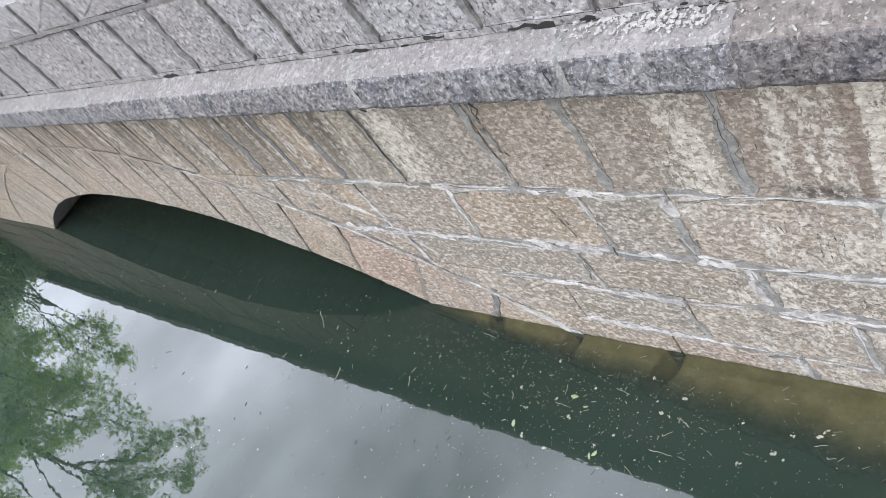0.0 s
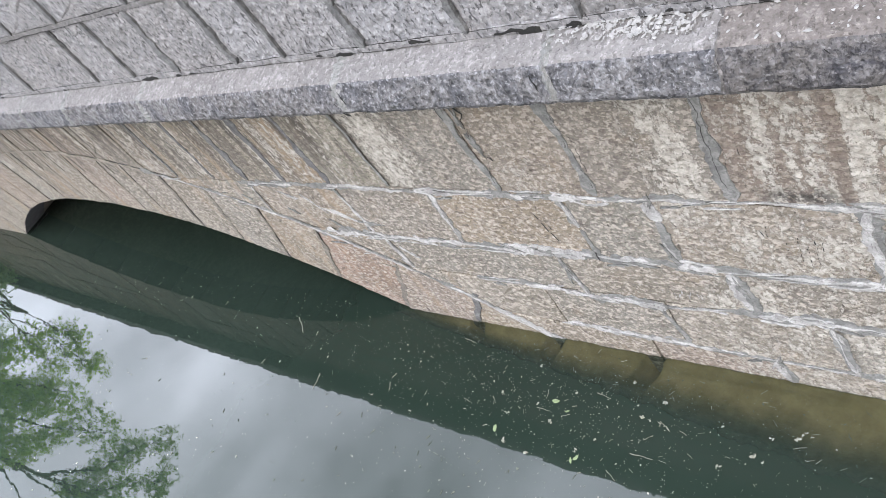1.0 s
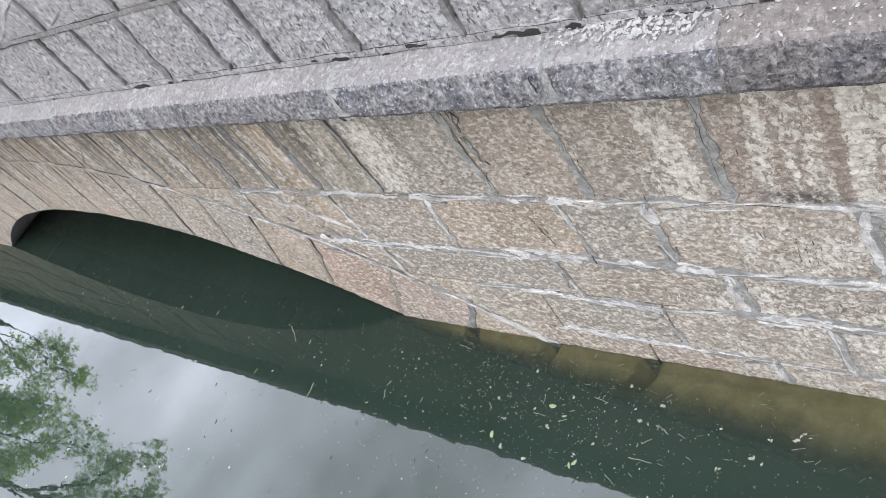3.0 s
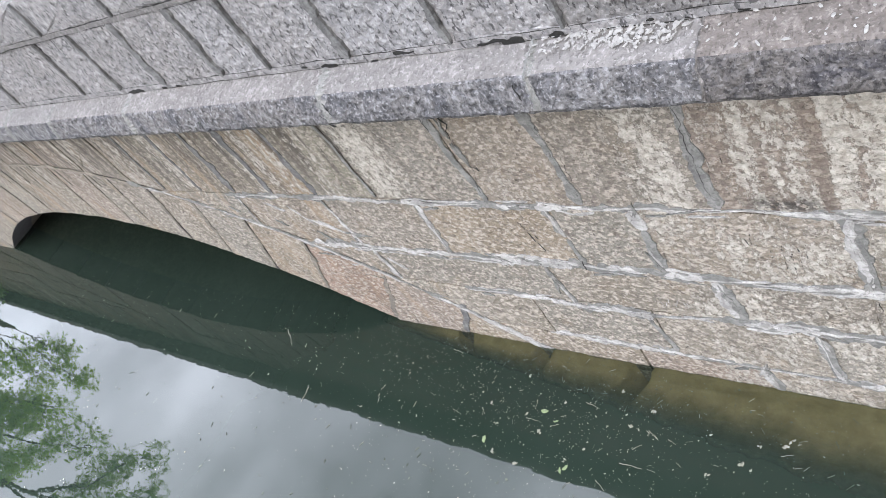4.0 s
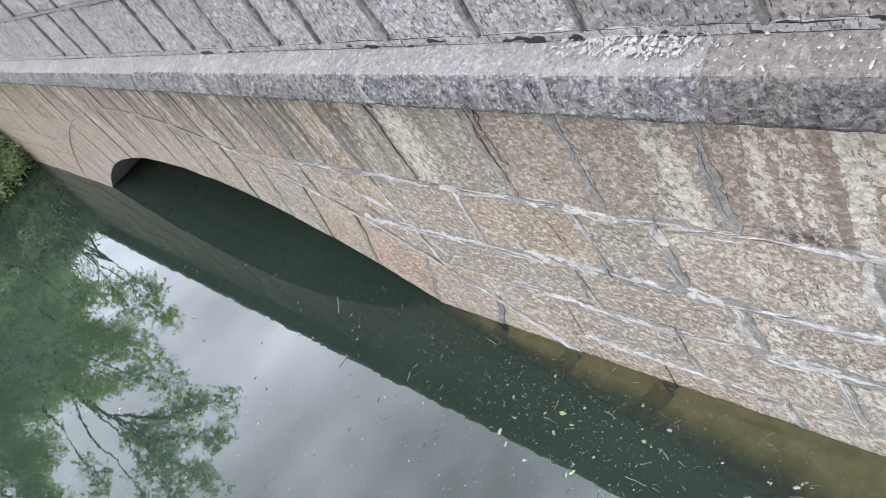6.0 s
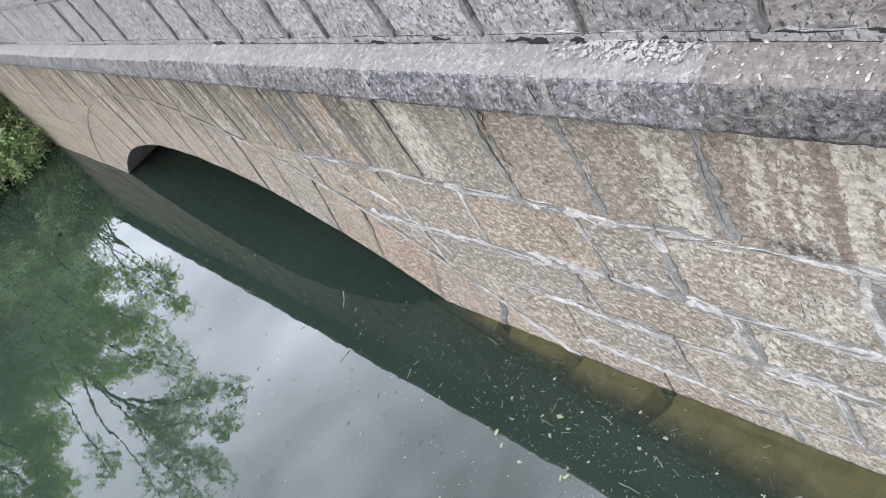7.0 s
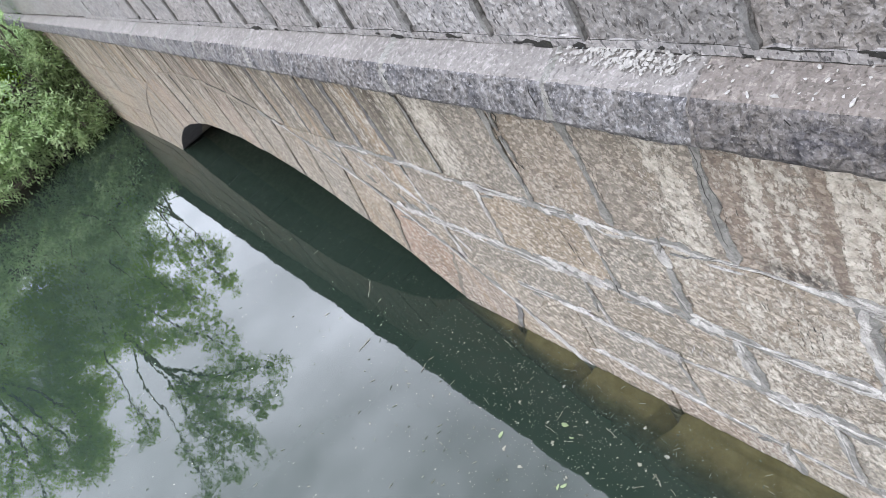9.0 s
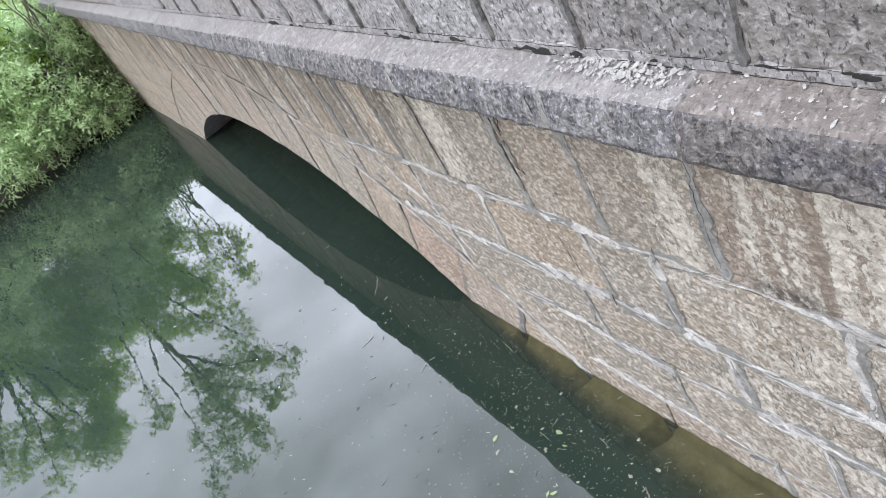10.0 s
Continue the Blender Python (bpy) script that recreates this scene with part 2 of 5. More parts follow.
def mortar(name, a, b, bump=0.006):
    """Old pointing: blotched, with stone dust and dirt showing through in ragged patches."""
    n = Nodes(name)
    p = n.coords()
    base = n.mix(n.ramp(n.noise(p, 16, 6, 0.75), 0.4, 0.6), a, b)
    worn = n.ramp(n.noise(n.coords(offset=(4, 4, 4)), 20, 7, 0.8, 0.5), 0.51, 0.56)
    base = n.mix(n.math("MULTIPLY", worn, 0.65), base, tuple(0.5 * c + 0.03 for c in a))
    smear = n.ramp(n.noise(n.coords(scale=(1, 1, 2.5), offset=(6, 1, 3)), 5, 6, 0.72, 0.4), 0.48, 0.56)
    base = n.mix(n.math("MULTIPLY", smear, 0.4), base, tuple(0.62 * c for c in a))
    speck = n.ramp(n.noise(n.coords(offset=(1, 8, 2)), 80, 4, 0.75), 0.56, 0.62)
    base = n.mix(n.math("MULTIPLY", speck, 0.5), base, tuple(0.45 * c for c in a))
    h = n.math("ADD", n.noise(p, 70, 5, 0.75), n.noise(p, 22, 5, 0.7))
    return n.finish(base, 0.95, h, 0.9, bump)


def water_surface():
    """Still murky water: a real reflecting surface over a green body, clear only in the shallows at the foot of the wall."""
    n = Nodes("river_water")
    n.tree.nodes.remove(n.bsdf)
    p = n.coords()
    x, y, z = n.axis(p)
    ripple = n.math("ADD", n.noise(n.coords(scale=(1, 2.0, 1)), 3.5, 3, 0.5), n.math("MULTIPLY", n.noise(p, 55, 2, 0.5), 0.03))
    bump = n.add("ShaderNodeBump", {"Height": ripple, "Strength": 0.15, "Distance": 0.004}).outputs[0]
    green = n.mix(n.ramp(n.noise(p, 0.7, 4), 0.35, 0.65), (0.0103, 0.0167, 0.0126), (0.013, 0.0202, 0.0155))
    body = n.add("ShaderNodeBsdfDiffuse", {"Color": green})
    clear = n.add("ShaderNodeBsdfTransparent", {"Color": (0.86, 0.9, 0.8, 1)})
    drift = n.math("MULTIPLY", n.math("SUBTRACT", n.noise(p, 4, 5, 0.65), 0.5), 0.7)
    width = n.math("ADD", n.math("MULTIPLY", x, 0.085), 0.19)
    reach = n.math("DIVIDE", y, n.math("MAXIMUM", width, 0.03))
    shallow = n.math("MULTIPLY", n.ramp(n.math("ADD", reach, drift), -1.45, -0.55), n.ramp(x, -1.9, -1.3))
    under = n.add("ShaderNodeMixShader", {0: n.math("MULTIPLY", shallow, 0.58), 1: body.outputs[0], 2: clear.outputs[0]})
    gloss = n.add("ShaderNodeBsdfGlossy", {"Color": (1, 1, 1, 1), "Roughness": 0.006, "Normal": bump})
    fres = n.add("ShaderNodeFresnel", {"IOR": 1.34, "Normal": bump})
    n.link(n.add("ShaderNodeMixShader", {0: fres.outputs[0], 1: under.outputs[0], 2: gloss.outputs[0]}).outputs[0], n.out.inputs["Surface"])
    return n.mat


def plain(name, a, b, scale=8.0, rough=0.9, bump=0.01):
    n = Nodes(name)
    p = n.coords()
    base = n.mix(n.ramp(n.noise(p, scale, 6, 0.65), 0.3, 0.7), a, b)
    return n.finish(base, rough, n.noise(p, scale * 4, 5, 0.65), 0.6, bump)


def leaf_material(name, a, b, shine, through=0.58):
    n = Nodes(name)
    isl = n.tree.nodes.new("ShaderNodeNewGeometry").outputs["Random Per Island"]
    col = n.mix(isl, a, b)
    col = n.mix(n.ramp(n.noise(n.coords(), 1.6, 3), 0.4, 0.6, 0.0, 0.6), col, tuple(0.6 * c for c in a))
    n.finish(col, 0.6)
    n.bsdf.inputs["Specular IOR Level"].default_value = 0.1
    glow = n.add("ShaderNodeBsdfTranslucent", {"Color": n.mix(0.5, col, shine)})
    n.link(n.add("ShaderNodeMixShader", {0: through, 1: n.bsdf.outputs[0], 2: glow.outputs[0]}).outputs[0], n.out.inputs["Surface"])
    return n.mat


GRANITE = wall_granite("wall_granite")
PARAPET = grey_granite("parapet_granite", (0.302, 0.301, 0.31), (0.09, 0.089, 0.093), (0.19, 0.189, 0.197), 0.5)
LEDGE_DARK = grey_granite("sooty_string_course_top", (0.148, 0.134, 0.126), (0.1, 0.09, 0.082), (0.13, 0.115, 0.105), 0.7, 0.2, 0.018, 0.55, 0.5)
PARAPET_DARK = grey_granite("sooty_parapet_granite", (0.205, 0.2, 0.2), (0.058, 0.056, 0.056), (0.125, 0.121, 0.12), 0.65)
# Coping top: grey darkened to offset the bright skylight on its upward faces.
COPING_TOP = grey_granite("toned_down_coping_top", (0.13, 0.128, 0.125), (0.05, 0.05, 0.048), (0.08, 0.08, 0.076), 0.7)
# String course tops are lighter greys than the faces, with skylight in the colour.
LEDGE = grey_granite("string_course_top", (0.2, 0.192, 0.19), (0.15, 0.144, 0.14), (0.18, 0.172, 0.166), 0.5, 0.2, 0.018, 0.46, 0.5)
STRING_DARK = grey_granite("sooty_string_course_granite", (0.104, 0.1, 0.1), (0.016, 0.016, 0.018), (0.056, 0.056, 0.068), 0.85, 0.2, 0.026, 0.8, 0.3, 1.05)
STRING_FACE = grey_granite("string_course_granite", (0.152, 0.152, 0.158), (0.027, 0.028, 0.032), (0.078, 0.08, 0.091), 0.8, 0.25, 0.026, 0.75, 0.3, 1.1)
MORTAR_PALE = mortar("pale_lime_mortar", (0.285, 0.281, 0.272), (0.42, 0.415, 0.406))
MORTAR_GREY = mortar("grey_cement_mortar", (0.145, 0.146, 0.14), (0.225, 0.224, 0.216))
MORTAR_DARK = mortar("old_dark_mortar", (0.13, 0.118, 0.1), (0.21, 0.19, 0.165))
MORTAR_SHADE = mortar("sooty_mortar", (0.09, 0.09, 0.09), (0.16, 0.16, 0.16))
MORTAR_TAN = mortar("buff_mortar", (0.18, 0.158, 0.136), (0.26, 0.235, 0.2))
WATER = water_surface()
SILT = plain("brown_silt", (0.19, 0.145, 0.07), (0.34, 0.27, 0.155), 7, 0.9)
# Granite under the arch, darkened in colour for the shade there.
VAULT = plain("shade_darkened_vault_stone", (0.1, 0.1, 0.107), (0.16, 0.16, 0.168), 9, 0.95)
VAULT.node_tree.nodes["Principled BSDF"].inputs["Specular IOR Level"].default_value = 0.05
SOIL = plain("bank_soil", (0.062, 0.058, 0.05), (0.11, 0.104, 0.088), 1.2, 1.0, 0.04)
SOIL.node_tree.nodes["Principled BSDF"].inputs["Specular IOR Level"].default_value = 0.02
ROAD = plain("deck_paving", (0.09, 0.09, 0.088), (0.15, 0.148, 0.144), 4)
LEAF = leaf_material("willow_leaf", (0.25, 0.4, 0.045), (0.39, 0.55, 0.08), (0.42, 0.64, 0.08), 0.48)
LEAF_PALE = leaf_material("bush_leaf", (0.32, 0.44, 0.225), (0.5, 0.615, 0.375), (0.47, 0.63, 0.3))
# Darker copy of the bush leaf, with the shade beside the wall coloured in.
LEAF_SHADE = leaf_material("shade_darkened_leaf", (0.17, 0.24, 0.12), (0.29, 0.37, 0.19), (0.3, 0.41, 0.18))
BARK = plain("grey_bark", (0.07, 0.066, 0.05), (0.15, 0.135, 0.105), 14, 0.9, 0.02)
CHIP = plain("white_lime_flake", (0.16, 0.16, 0.155), (0.3, 0.297, 0.287), 60, 0.8, 0.002)
FLOAT_PALE = plain("dry_floating_scrap", (0.13, 0.128, 0.095), (0.25, 0.245, 0.205), 60, 0.7, 0.001)


def scrap_material():
    """Seeds and husks: most dull and sodden, a few dry and pale."""
    n = Nodes("floating_seeds")
    pick = n.tree.nodes.new("ShaderNodeNewGeometry").outputs["Random Per Island"]
    return n.finish(n.mix(n.math("POWER", pick, 2.0), (0.06, 0.072, 0.052), (0.3, 0.295, 0.245)), 0.7)


FLOAT_MIXED = scrap_material()
FLOAT_LEAF = plain("yellow_green_leaf", (0.12, 0.16, 0.075), (0.21, 0.25, 0.14), 20, 0.6, 0.001)
TWIG = plain("bare_twig", (0.12, 0.115, 0.09), (0.25, 0.24, 0.2), 30, 0.8, 0.001)
# Near-black for the shade inside cracks, holes and tool marks, laid on as strips.
HOLE = plain("black_hole_shade", (0.012, 0.012, 0.012), (0.02, 0.02, 0.018), 20)


# ---- building helpers ----
def mesh_from(name, verts, faces, material, smooth=False):
    me = bpy.data.meshes.new(name)
    me.from_pydata([tuple(v) for v in verts], [], faces)
    me.materials.append(material)
    if smooth:
        me.polygons.foreach_set("use_smooth", [True] * len(me.polygons))
    me.update()
    return me


def part(name, verts, faces, material, parent, label="", smooth=False):
    ob = new(name, mesh_from(name, verts, faces, material, smooth))
    ob.parent = parent
    return tagged(ob, label)


def thing(name, label, category, kind="", group=""):
    return tagged(new(name), label, category, group, kind)


rng = random.Random(7)


def outline(poly, step, wobble):
    """The corners of a stone with its edges cut into short crooked pieces."""
    pts = []
    for (ax, az), (bx, bz) in zip(poly, poly[1:] + poly[:1]):
        length = math.hypot(bx - ax, bz - az)
        k = max(1, round(length / step))
        nx, nz = -(bz - az) / max(length, 1e-6), (bx - ax) / max(length, 1e-6)
        for i in range(k):
            f = i / k
            w = rng.uniform(-wobble, wobble)
            pts.append((ax + (bx - ax) * f + nx * w, az + (bz - az) * f + nz * w))
    return pts


def stone_geometry(poly, y_face, y_back, bevel=0.016, step=0.1, wobble=0.006):
    """One dressed stone: crooked outline, rounded arris, rough face that bellies a little."""
    pts = outline(poly, step, wobble)
    n = len(pts)
    cx, cz = sum(p[0] for p in pts) / n, sum(p[1] for p in pts) / n
    tilt_x, tilt_z = rng.uniform(-0.008, 0.008), rng.uniform(-0.008, 0.008)
    verts, faces = [], []
    for ring, (inset, y) in enumerate(((0.0, y_back), (0.0, y_face + 0.006), (bevel * 0.45, y_face + 0.002), (bevel * 1.5, y_face))):
        for x, z in pts:
            d = math.hypot(cx - x, cz - z)
            f = min(inset * rng.uniform(0.6, 1.5) / max(d, 1e-6), 0.6)
            push = (x - cx) * tilt_x + (z - cz) * tilt_z if ring >= 2 else 0.0
            verts.append((x + (cx - x) * f, y + push + (rng.uniform(-0.002, 0.002) if ring == 3 else 0.0), z + (cz - z) * f))
    for r in range(3):
        for i in range(n):
            j = (i + 1) % n
            faces.append((r * n + i, r * n + j, (r + 1) * n + j, (r + 1) * n + i))
    top = 3 * n
    mid = len(verts)
    for x, z in pts:
        verts.append((cx + (x - cx) * 0.5, y_face + rng.uniform(-0.007, 0.001), cz + (z - cz) * 0.5))
    for i in range(n):
        j = (i + 1) % n
        faces.append((top + i, top + j, mid + j, mid + i))
    verts.append((cx, y_face - 0.004, cz))
    for i in range(n):
        faces.append((mid + i, mid + (i + 1) % n, len(verts) - 1))
    return verts, faces


def relief_stone(corners, parent, material, y_face, y_back, name="stone", cell=0.008, amount=1.0):
    """A stone passed close by: its picked face is cut into fine facets with real hollows and chipped arrises."""
    (ax, az), (bx, bz), (cx, cz), (dx, dz) = corners
    width, height = math.hypot(bx - ax, bz - az), math.hypot(dx - ax, dz - az)
    nu, nv = max(6, round(width / cell)), max(6, round(height / cell))
    s = rng.uniform(0, 50)
    tilt_u, tilt_v = rng.uniform(-0.004, 0.004), rng.uniform(-0.004, 0.004)
    verts, faces = [], []
    for j in range(nv + 1):
        v = j / nv
        for i in range(nu + 1):
            u = i / nu
            x = (ax + (bx - ax) * u) * (1 - v) + (dx + (cx - dx) * u) * v
            z = (az + (bz - az) * u) * (1 - v) + (dz + (cz - dz) * u) * v
            edge = min(u * width, (1 - u) * width, v * height, (1 - v) * height)
            rim = 0.011 + 0.008 * noise.noise((x * 16, z * 16, s))
            drop = (0.0045 if cell < 0.012 else 0.0015) * ((rim - edge) / rim) ** 1.6 if edge < rim else 0.0
            rough = 0.0038 * noise.fractal((x * 28, z * 30, s), 1.0, 2.0, 3) + 0.001 * noise.noise((x * 85, z * 85, s)) - 0.004 * max(0.0, noise.noise((x * 45, z * 45, s + 3)) - 0.25)
            wx, wz = 0.005 * noise.noise((x * 8, z * 8, s + 9)), 0.005 * noise.noise((x * 8, z * 8, s + 17))
            verts.append((x + wx, y_face + drop - amount * rough + (u - 0.5) * tilt_u + (v - 0.5) * tilt_v, z + wz))
    row = nu + 1
    for j in range(nv):
        for i in range(nu):
            a = j * row + i
            faces.append((a, a + 1, a + row + 1, a + row))
    rim_loop = [i for i in range(row)] + [j * row + nu for j in range(1, nv + 1)] + [nv * row + i for i in range(nu - 1, -1, -1)] + [j * row for j in range(nv - 1, 0, -1)]
    first = len(verts)
    verts += [(verts[k][0], y_back, verts[k][2]) for k in rim_loop]
    m = len(rim_loop)
    for k in range(m):
        faces.append((rim_loop[(k + 1) % m], rim_loop[k], first + k, first + (k + 1) % m))
    return part(name, verts, faces, material, parent)


def stone(poly, parent, material, y_face=0.0, y_back=0.12, name="stone", **more):
    if sum(a[0] * b[1] - b[0] * a[1] for a, b in zip(poly, poly[1:] + poly[:1])) < 0:
        poly = poly[::-1]
    v, f = stone_geometry(poly, y_face, y_back, **more)
    return part(name, v, f, material, parent)


def ribbon(points, width, material, parent, y=-0.002, proud=0.012, ragged=0.5, sway_by=0.012, least=0.12, lip=0.003, name="mortar_joint", label=""):
    """A band of pointing smeared along a joint, with ragged edges."""
    verts, faces = [], []
    path = []
    for (ax, az), (bx, bz) in zip(points, points[1:]):
        k = max(2, round(math.hypot(bx - ax, bz - az) / 0.014))
        path += [(ax + (bx - ax) * i / k, az + (bz - az) * i / k) for i in range(k)]
    path.append(points[-1])
    seed = rng.uniform(0, 90)
    for i, (x, z) in enumerate(path):
        a, b = path[max(i - 1, 0)], path[min(i + 1, len(path) - 1)]
        d = math.hypot(b[0] - a[0], b[1] - a[1])
        nx, nz = -(b[1] - a[1]) / d, (b[0] - a[0]) / d
        slow = noise.noise((i * 0.07 + seed, 3.1, 0)) * ragged
        fast = noise.noise((i * 0.38 + seed, 7.7, 0)) * ragged
        w1 = width * max(0.12, 0.5 + 0.5 * slow + 0.42 * fast)
        w2 = width * max(0.12, 0.5 - 0.35 * slow + 0.45 * noise.noise((i * 0.33 + seed, 1.7, 5)) * ragged)
        h = proud * (0.75 + 0.6 * noise.noise((i * 0.3 + seed, 0.4, 2)))
        sway = sway_by * (noise.noise((i * 0.09 + seed, 9.0, 4)) + 0.4 * noise.noise((i * 0.5 + seed, 2.0, 4)))
        x, z = x + nx * sway, z + nz * sway
        end = min(1.0, 0.45 + min(i, len(path) - 1 - i) / 3)
        w1, w2 = w1 * rng.uniform(0.84, 1.18), w2 * rng.uniform(0.84, 1.18)
        broken = max(least, min(1.1, 0.7 + 1.5 * noise.noise((i * 0.045 + seed, 5.5, 1))))
        w1, w2, h = w1 * end * broken, w2 * end * broken, h * end
        for off, yy in ((-w1, y + lip), (-w1 * 0.9, y - h * 0.6), (0.0, y - h), (w2 * 0.9, y - h * 0.6), (w2, y + lip)):
            verts.append((x + nx * off, yy, z + nz * off))
    for i in range(len(path) - 1):
        for j in range(4):
            a = i * 5 + j
            faces.append((a, a + 1, a + 6, a + 5))
    return part(name, verts, faces, material, parent, label)


# ---- river bed, banks and water ----
def ground_height(x, y):
    west = max(0.0, min(1.0, (-10.9 + 0.3 * math.sin(y * 0.5) - x) / 1.8))
    east = max(0.0, min(1.0, (x - 3.2 - 0.3 * math.sin(y * 0.4)) / 2.0))
    f = max(west, east)
    f = f * f * (3 - 2 * f)
    return -1.3 + f * 2.7 + 0.12 * noise.noise((x * 0.5, y * 0.5, 0)) * (1 if abs(x) < 60 else 0)


def sheet(xs, ys, height):
    verts = [(x, y, height(x, y)) for y in ys for x in xs]
    w = len(xs)
    faces = [(j * w + i, j * w + i + 1, (j + 1) * w + i + 1, (j + 1) * w + i) for j in range(len(ys) - 1) for i in range(w - 1)]
    return verts, faces


near_x = [-16 + 0.4 * i for i in range(60)]
xs = [-600, -200, -80, -45, -30, -22, -19] + near_x + [9, 14, 25, 60, 200, 600]
ys = [-600, -200, -80, -40, -25] + [-18 + 0.6 * i for i in range(62)] + [22, 30, 60, 200, 600]
ground = new("ground", mesh_from("ground", *sheet(xs, ys, ground_height), SOIL, True))
tagged(ground, "muddy river bed rising to dark earth banks", "ground", kind="structure")

wv, wf = sheet([-14 + 0.5 * i for i in range(41)], [-90 + 3 * i for i in range(61)], lambda x, y: 0.0)
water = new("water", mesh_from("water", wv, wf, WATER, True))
tagged(water, "still dark green river water with mirror reflections", "water", kind="structure")

# ---- the bridge ----
bridge = thing("stone_bridge", "old granite arch bridge with grey string course and parapet", "bridge")
bridge.matrix_world = BATTER

ARC_X, ARC_Z, R_IN, R_OUT = -4.85, -5.6, 6.4, 6.97
X_WEST, X_EAST, DEPTH = -15.5, 5.5, 5.6
BED = (-1.4, 0.16, 0.475, 0.752, 1.13, 1.77)


def arch_z(x, r=R_IN + 0.012):
    d = x - ARC_X
    return ARC_Z + math.sqrt(r * r - d * d) if abs(d) < r else -99.0


def core_mesh():
    cols = sorted(set([X_WEST, -12, -9.5, -9, X_EAST, 0.5, 1.5, 3] + [ARC_X + 4.2 * i / 40 for i in range(-40, 41)]))
    verts, faces = [], []
    for x in cols:
        z0 = max(-1.4, arch_z(x))
        verts += [(x, 0.005, z0), (x, 0.005, 1.9), (x, DEPTH, 1.9), (x, DEPTH, z0)]
    for i in range(len(cols) - 1):
        a, b = i * 4, i * 4 + 4
        for j in range(4):
            k = (j + 1) % 4
            faces.append((a + j, a + k, b + k, b + j))
    faces += [(0, 1, 2, 3), tuple(len(verts) - 4 + j for j in (3, 2, 1, 0))]
    return verts, faces


spandrel = part("spandrel_wall", *core_mesh(), MORTAR_TAN, bridge, "coursed buff granite wall with pale pointing")
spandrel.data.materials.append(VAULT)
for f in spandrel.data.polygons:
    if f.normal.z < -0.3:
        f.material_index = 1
ring = new("arch_ring")
ring.parent = bridge
string_course = new("string_course")
string_course.parent = bridge
parapet = part("parapet", [(x, y, z) for x in (X_WEST, X_EAST) for y, z in ((0.0, 1.9), (0.0, 2.47), (0.28, 2.47), (0.28, 1.9))],
               [(0, 1, 5, 4), (1, 2, 6, 5), (2, 3, 7, 6), (3, 0, 4, 7), (0, 3, 2, 1), (4, 5, 6, 7)], MORTAR_DARK, bridge, "weathered grey granite parapet")
part("deck", [(x, y, z) for x in (X_WEST, X_EAST) for y, z in ((0.3, 1.904), (0.3, 1.98), (DEPTH - 0.3, 1.98), (DEPTH - 0.3, 1.904))],
     [(0, 1, 5, 4), (1, 2, 6, 5), (2, 3, 7, 6), (3, 0, 4, 7), (0, 3, 2, 1), (4, 5, 6, 7)], ROAD, bridge)
part("rear_parapet", [(x, y, z) for x in (X_WEST, X_EAST) for y, z in ((DEPTH - 0.28, 1.904), (DEPTH - 0.28, 2.47), (DEPTH, 2.47), (DEPTH, 1.904))],
     [(0, 1, 5, 4), (1, 2, 6, 5), (2, 3, 7, 6), (3, 0, 4, 7), (0, 3, 2, 1), (4, 5, 6, 7)], PARAPET, bridge)


def clipped(poly):
    """Cut a stone of a course to the back of the arch ring; None when nothing is left."""
    limit = R_OUT + 0.005
    dense = []
    for (ax, az), (bx, bz) in zip(poly, poly[1:] + poly[:1]):
        k = max(1, round(math.hypot(bx - ax, bz - az) / 0.06))
        dense += [(ax + (bx - ax) * i / k, az + (bz - az) * i / k) for i in range(k)]
    out = [p for p in dense if math.hypot(p[0] - ARC_X, p[1] - ARC_Z) >= limit]
    if len(out) == len(dense):
        return poly
    if len(out) < 3:
        return None
    done = []
    for x, z in dense:
        d = math.hypot(x - ARC_X, z - ARC_Z)
        if d < limit:
            x, z = ARC_X + (x - ARC_X) * limit / d, ARC_Z + (z - ARC_Z) * limit / d
            z = min(z, max(p[1] for p in poly))
        if not done or math.hypot(x - done[-1][0], z - done[-1][1]) > 0.035:
            done.append((x, z))
    area = 0.5 * abs(sum(a[0] * b[1] - b[0] * a[1] for a, b in zip(done, done[1:] + done[:1])))
    return done if area > 0.012 else None


def joints(known, lo, hi, west, east):
    """Upright joints of a course: those known, and others at a mason's spacing beyond."""
    row = list(known)
    while row[0] > west:
        row.insert(0, row[0] - rng.uniform(lo, hi))
    while row[-1] < east:
        row.append(row[-1] + rng.uniform(lo, hi))
    return row


COURSES = (
    (joints([-0.11, 0.455], 0.45, 0.7, X_WEST, X_EAST), BED[0], BED[1]),
    (joints([-0.55, 0.065, 0.717], 0.5, 0.75, X_WEST, X_EAST), BED[1], BED[2]),
    (joints([-1.38, -0.315, 0.425, 0.92], 0.5, 0.8, X_WEST, X_EAST), BED[2], BED[3]),
    (joints([-2.21, -1.46, -0.835, -0.126, 0.232, 0.922], 0.45, 0.75, X_WEST, X_EAST), BED[3], BED[4]),
    (joints([-2.52, -2.18, -1.84, -1.48, -1.055, -0.41, 0.025, 0.53, 1.42], 0.34, 0.55, X_WEST, X_EAST), BED[4], BED[5]),
)
GAP = 0.002
TINTS = ((0.184, 0.162, 0.135), (0.168, 0.154, 0.134), (0.195, 0.166, 0.13), (0.165, 0.157, 0.139), (0.188, 0.158, 0.136), (0.176, 0.161, 0.137))
TINTS_HIGH = ((0.202, 0.168, 0.124), (0.197, 0.19, 0.154), (0.143, 0.136, 0.115), (0.179, 0.164, 0.133), (0.165, 0.149, 0.12))


def tinted(ob, colour):
    ob.color = (*colour, 1)
    return ob


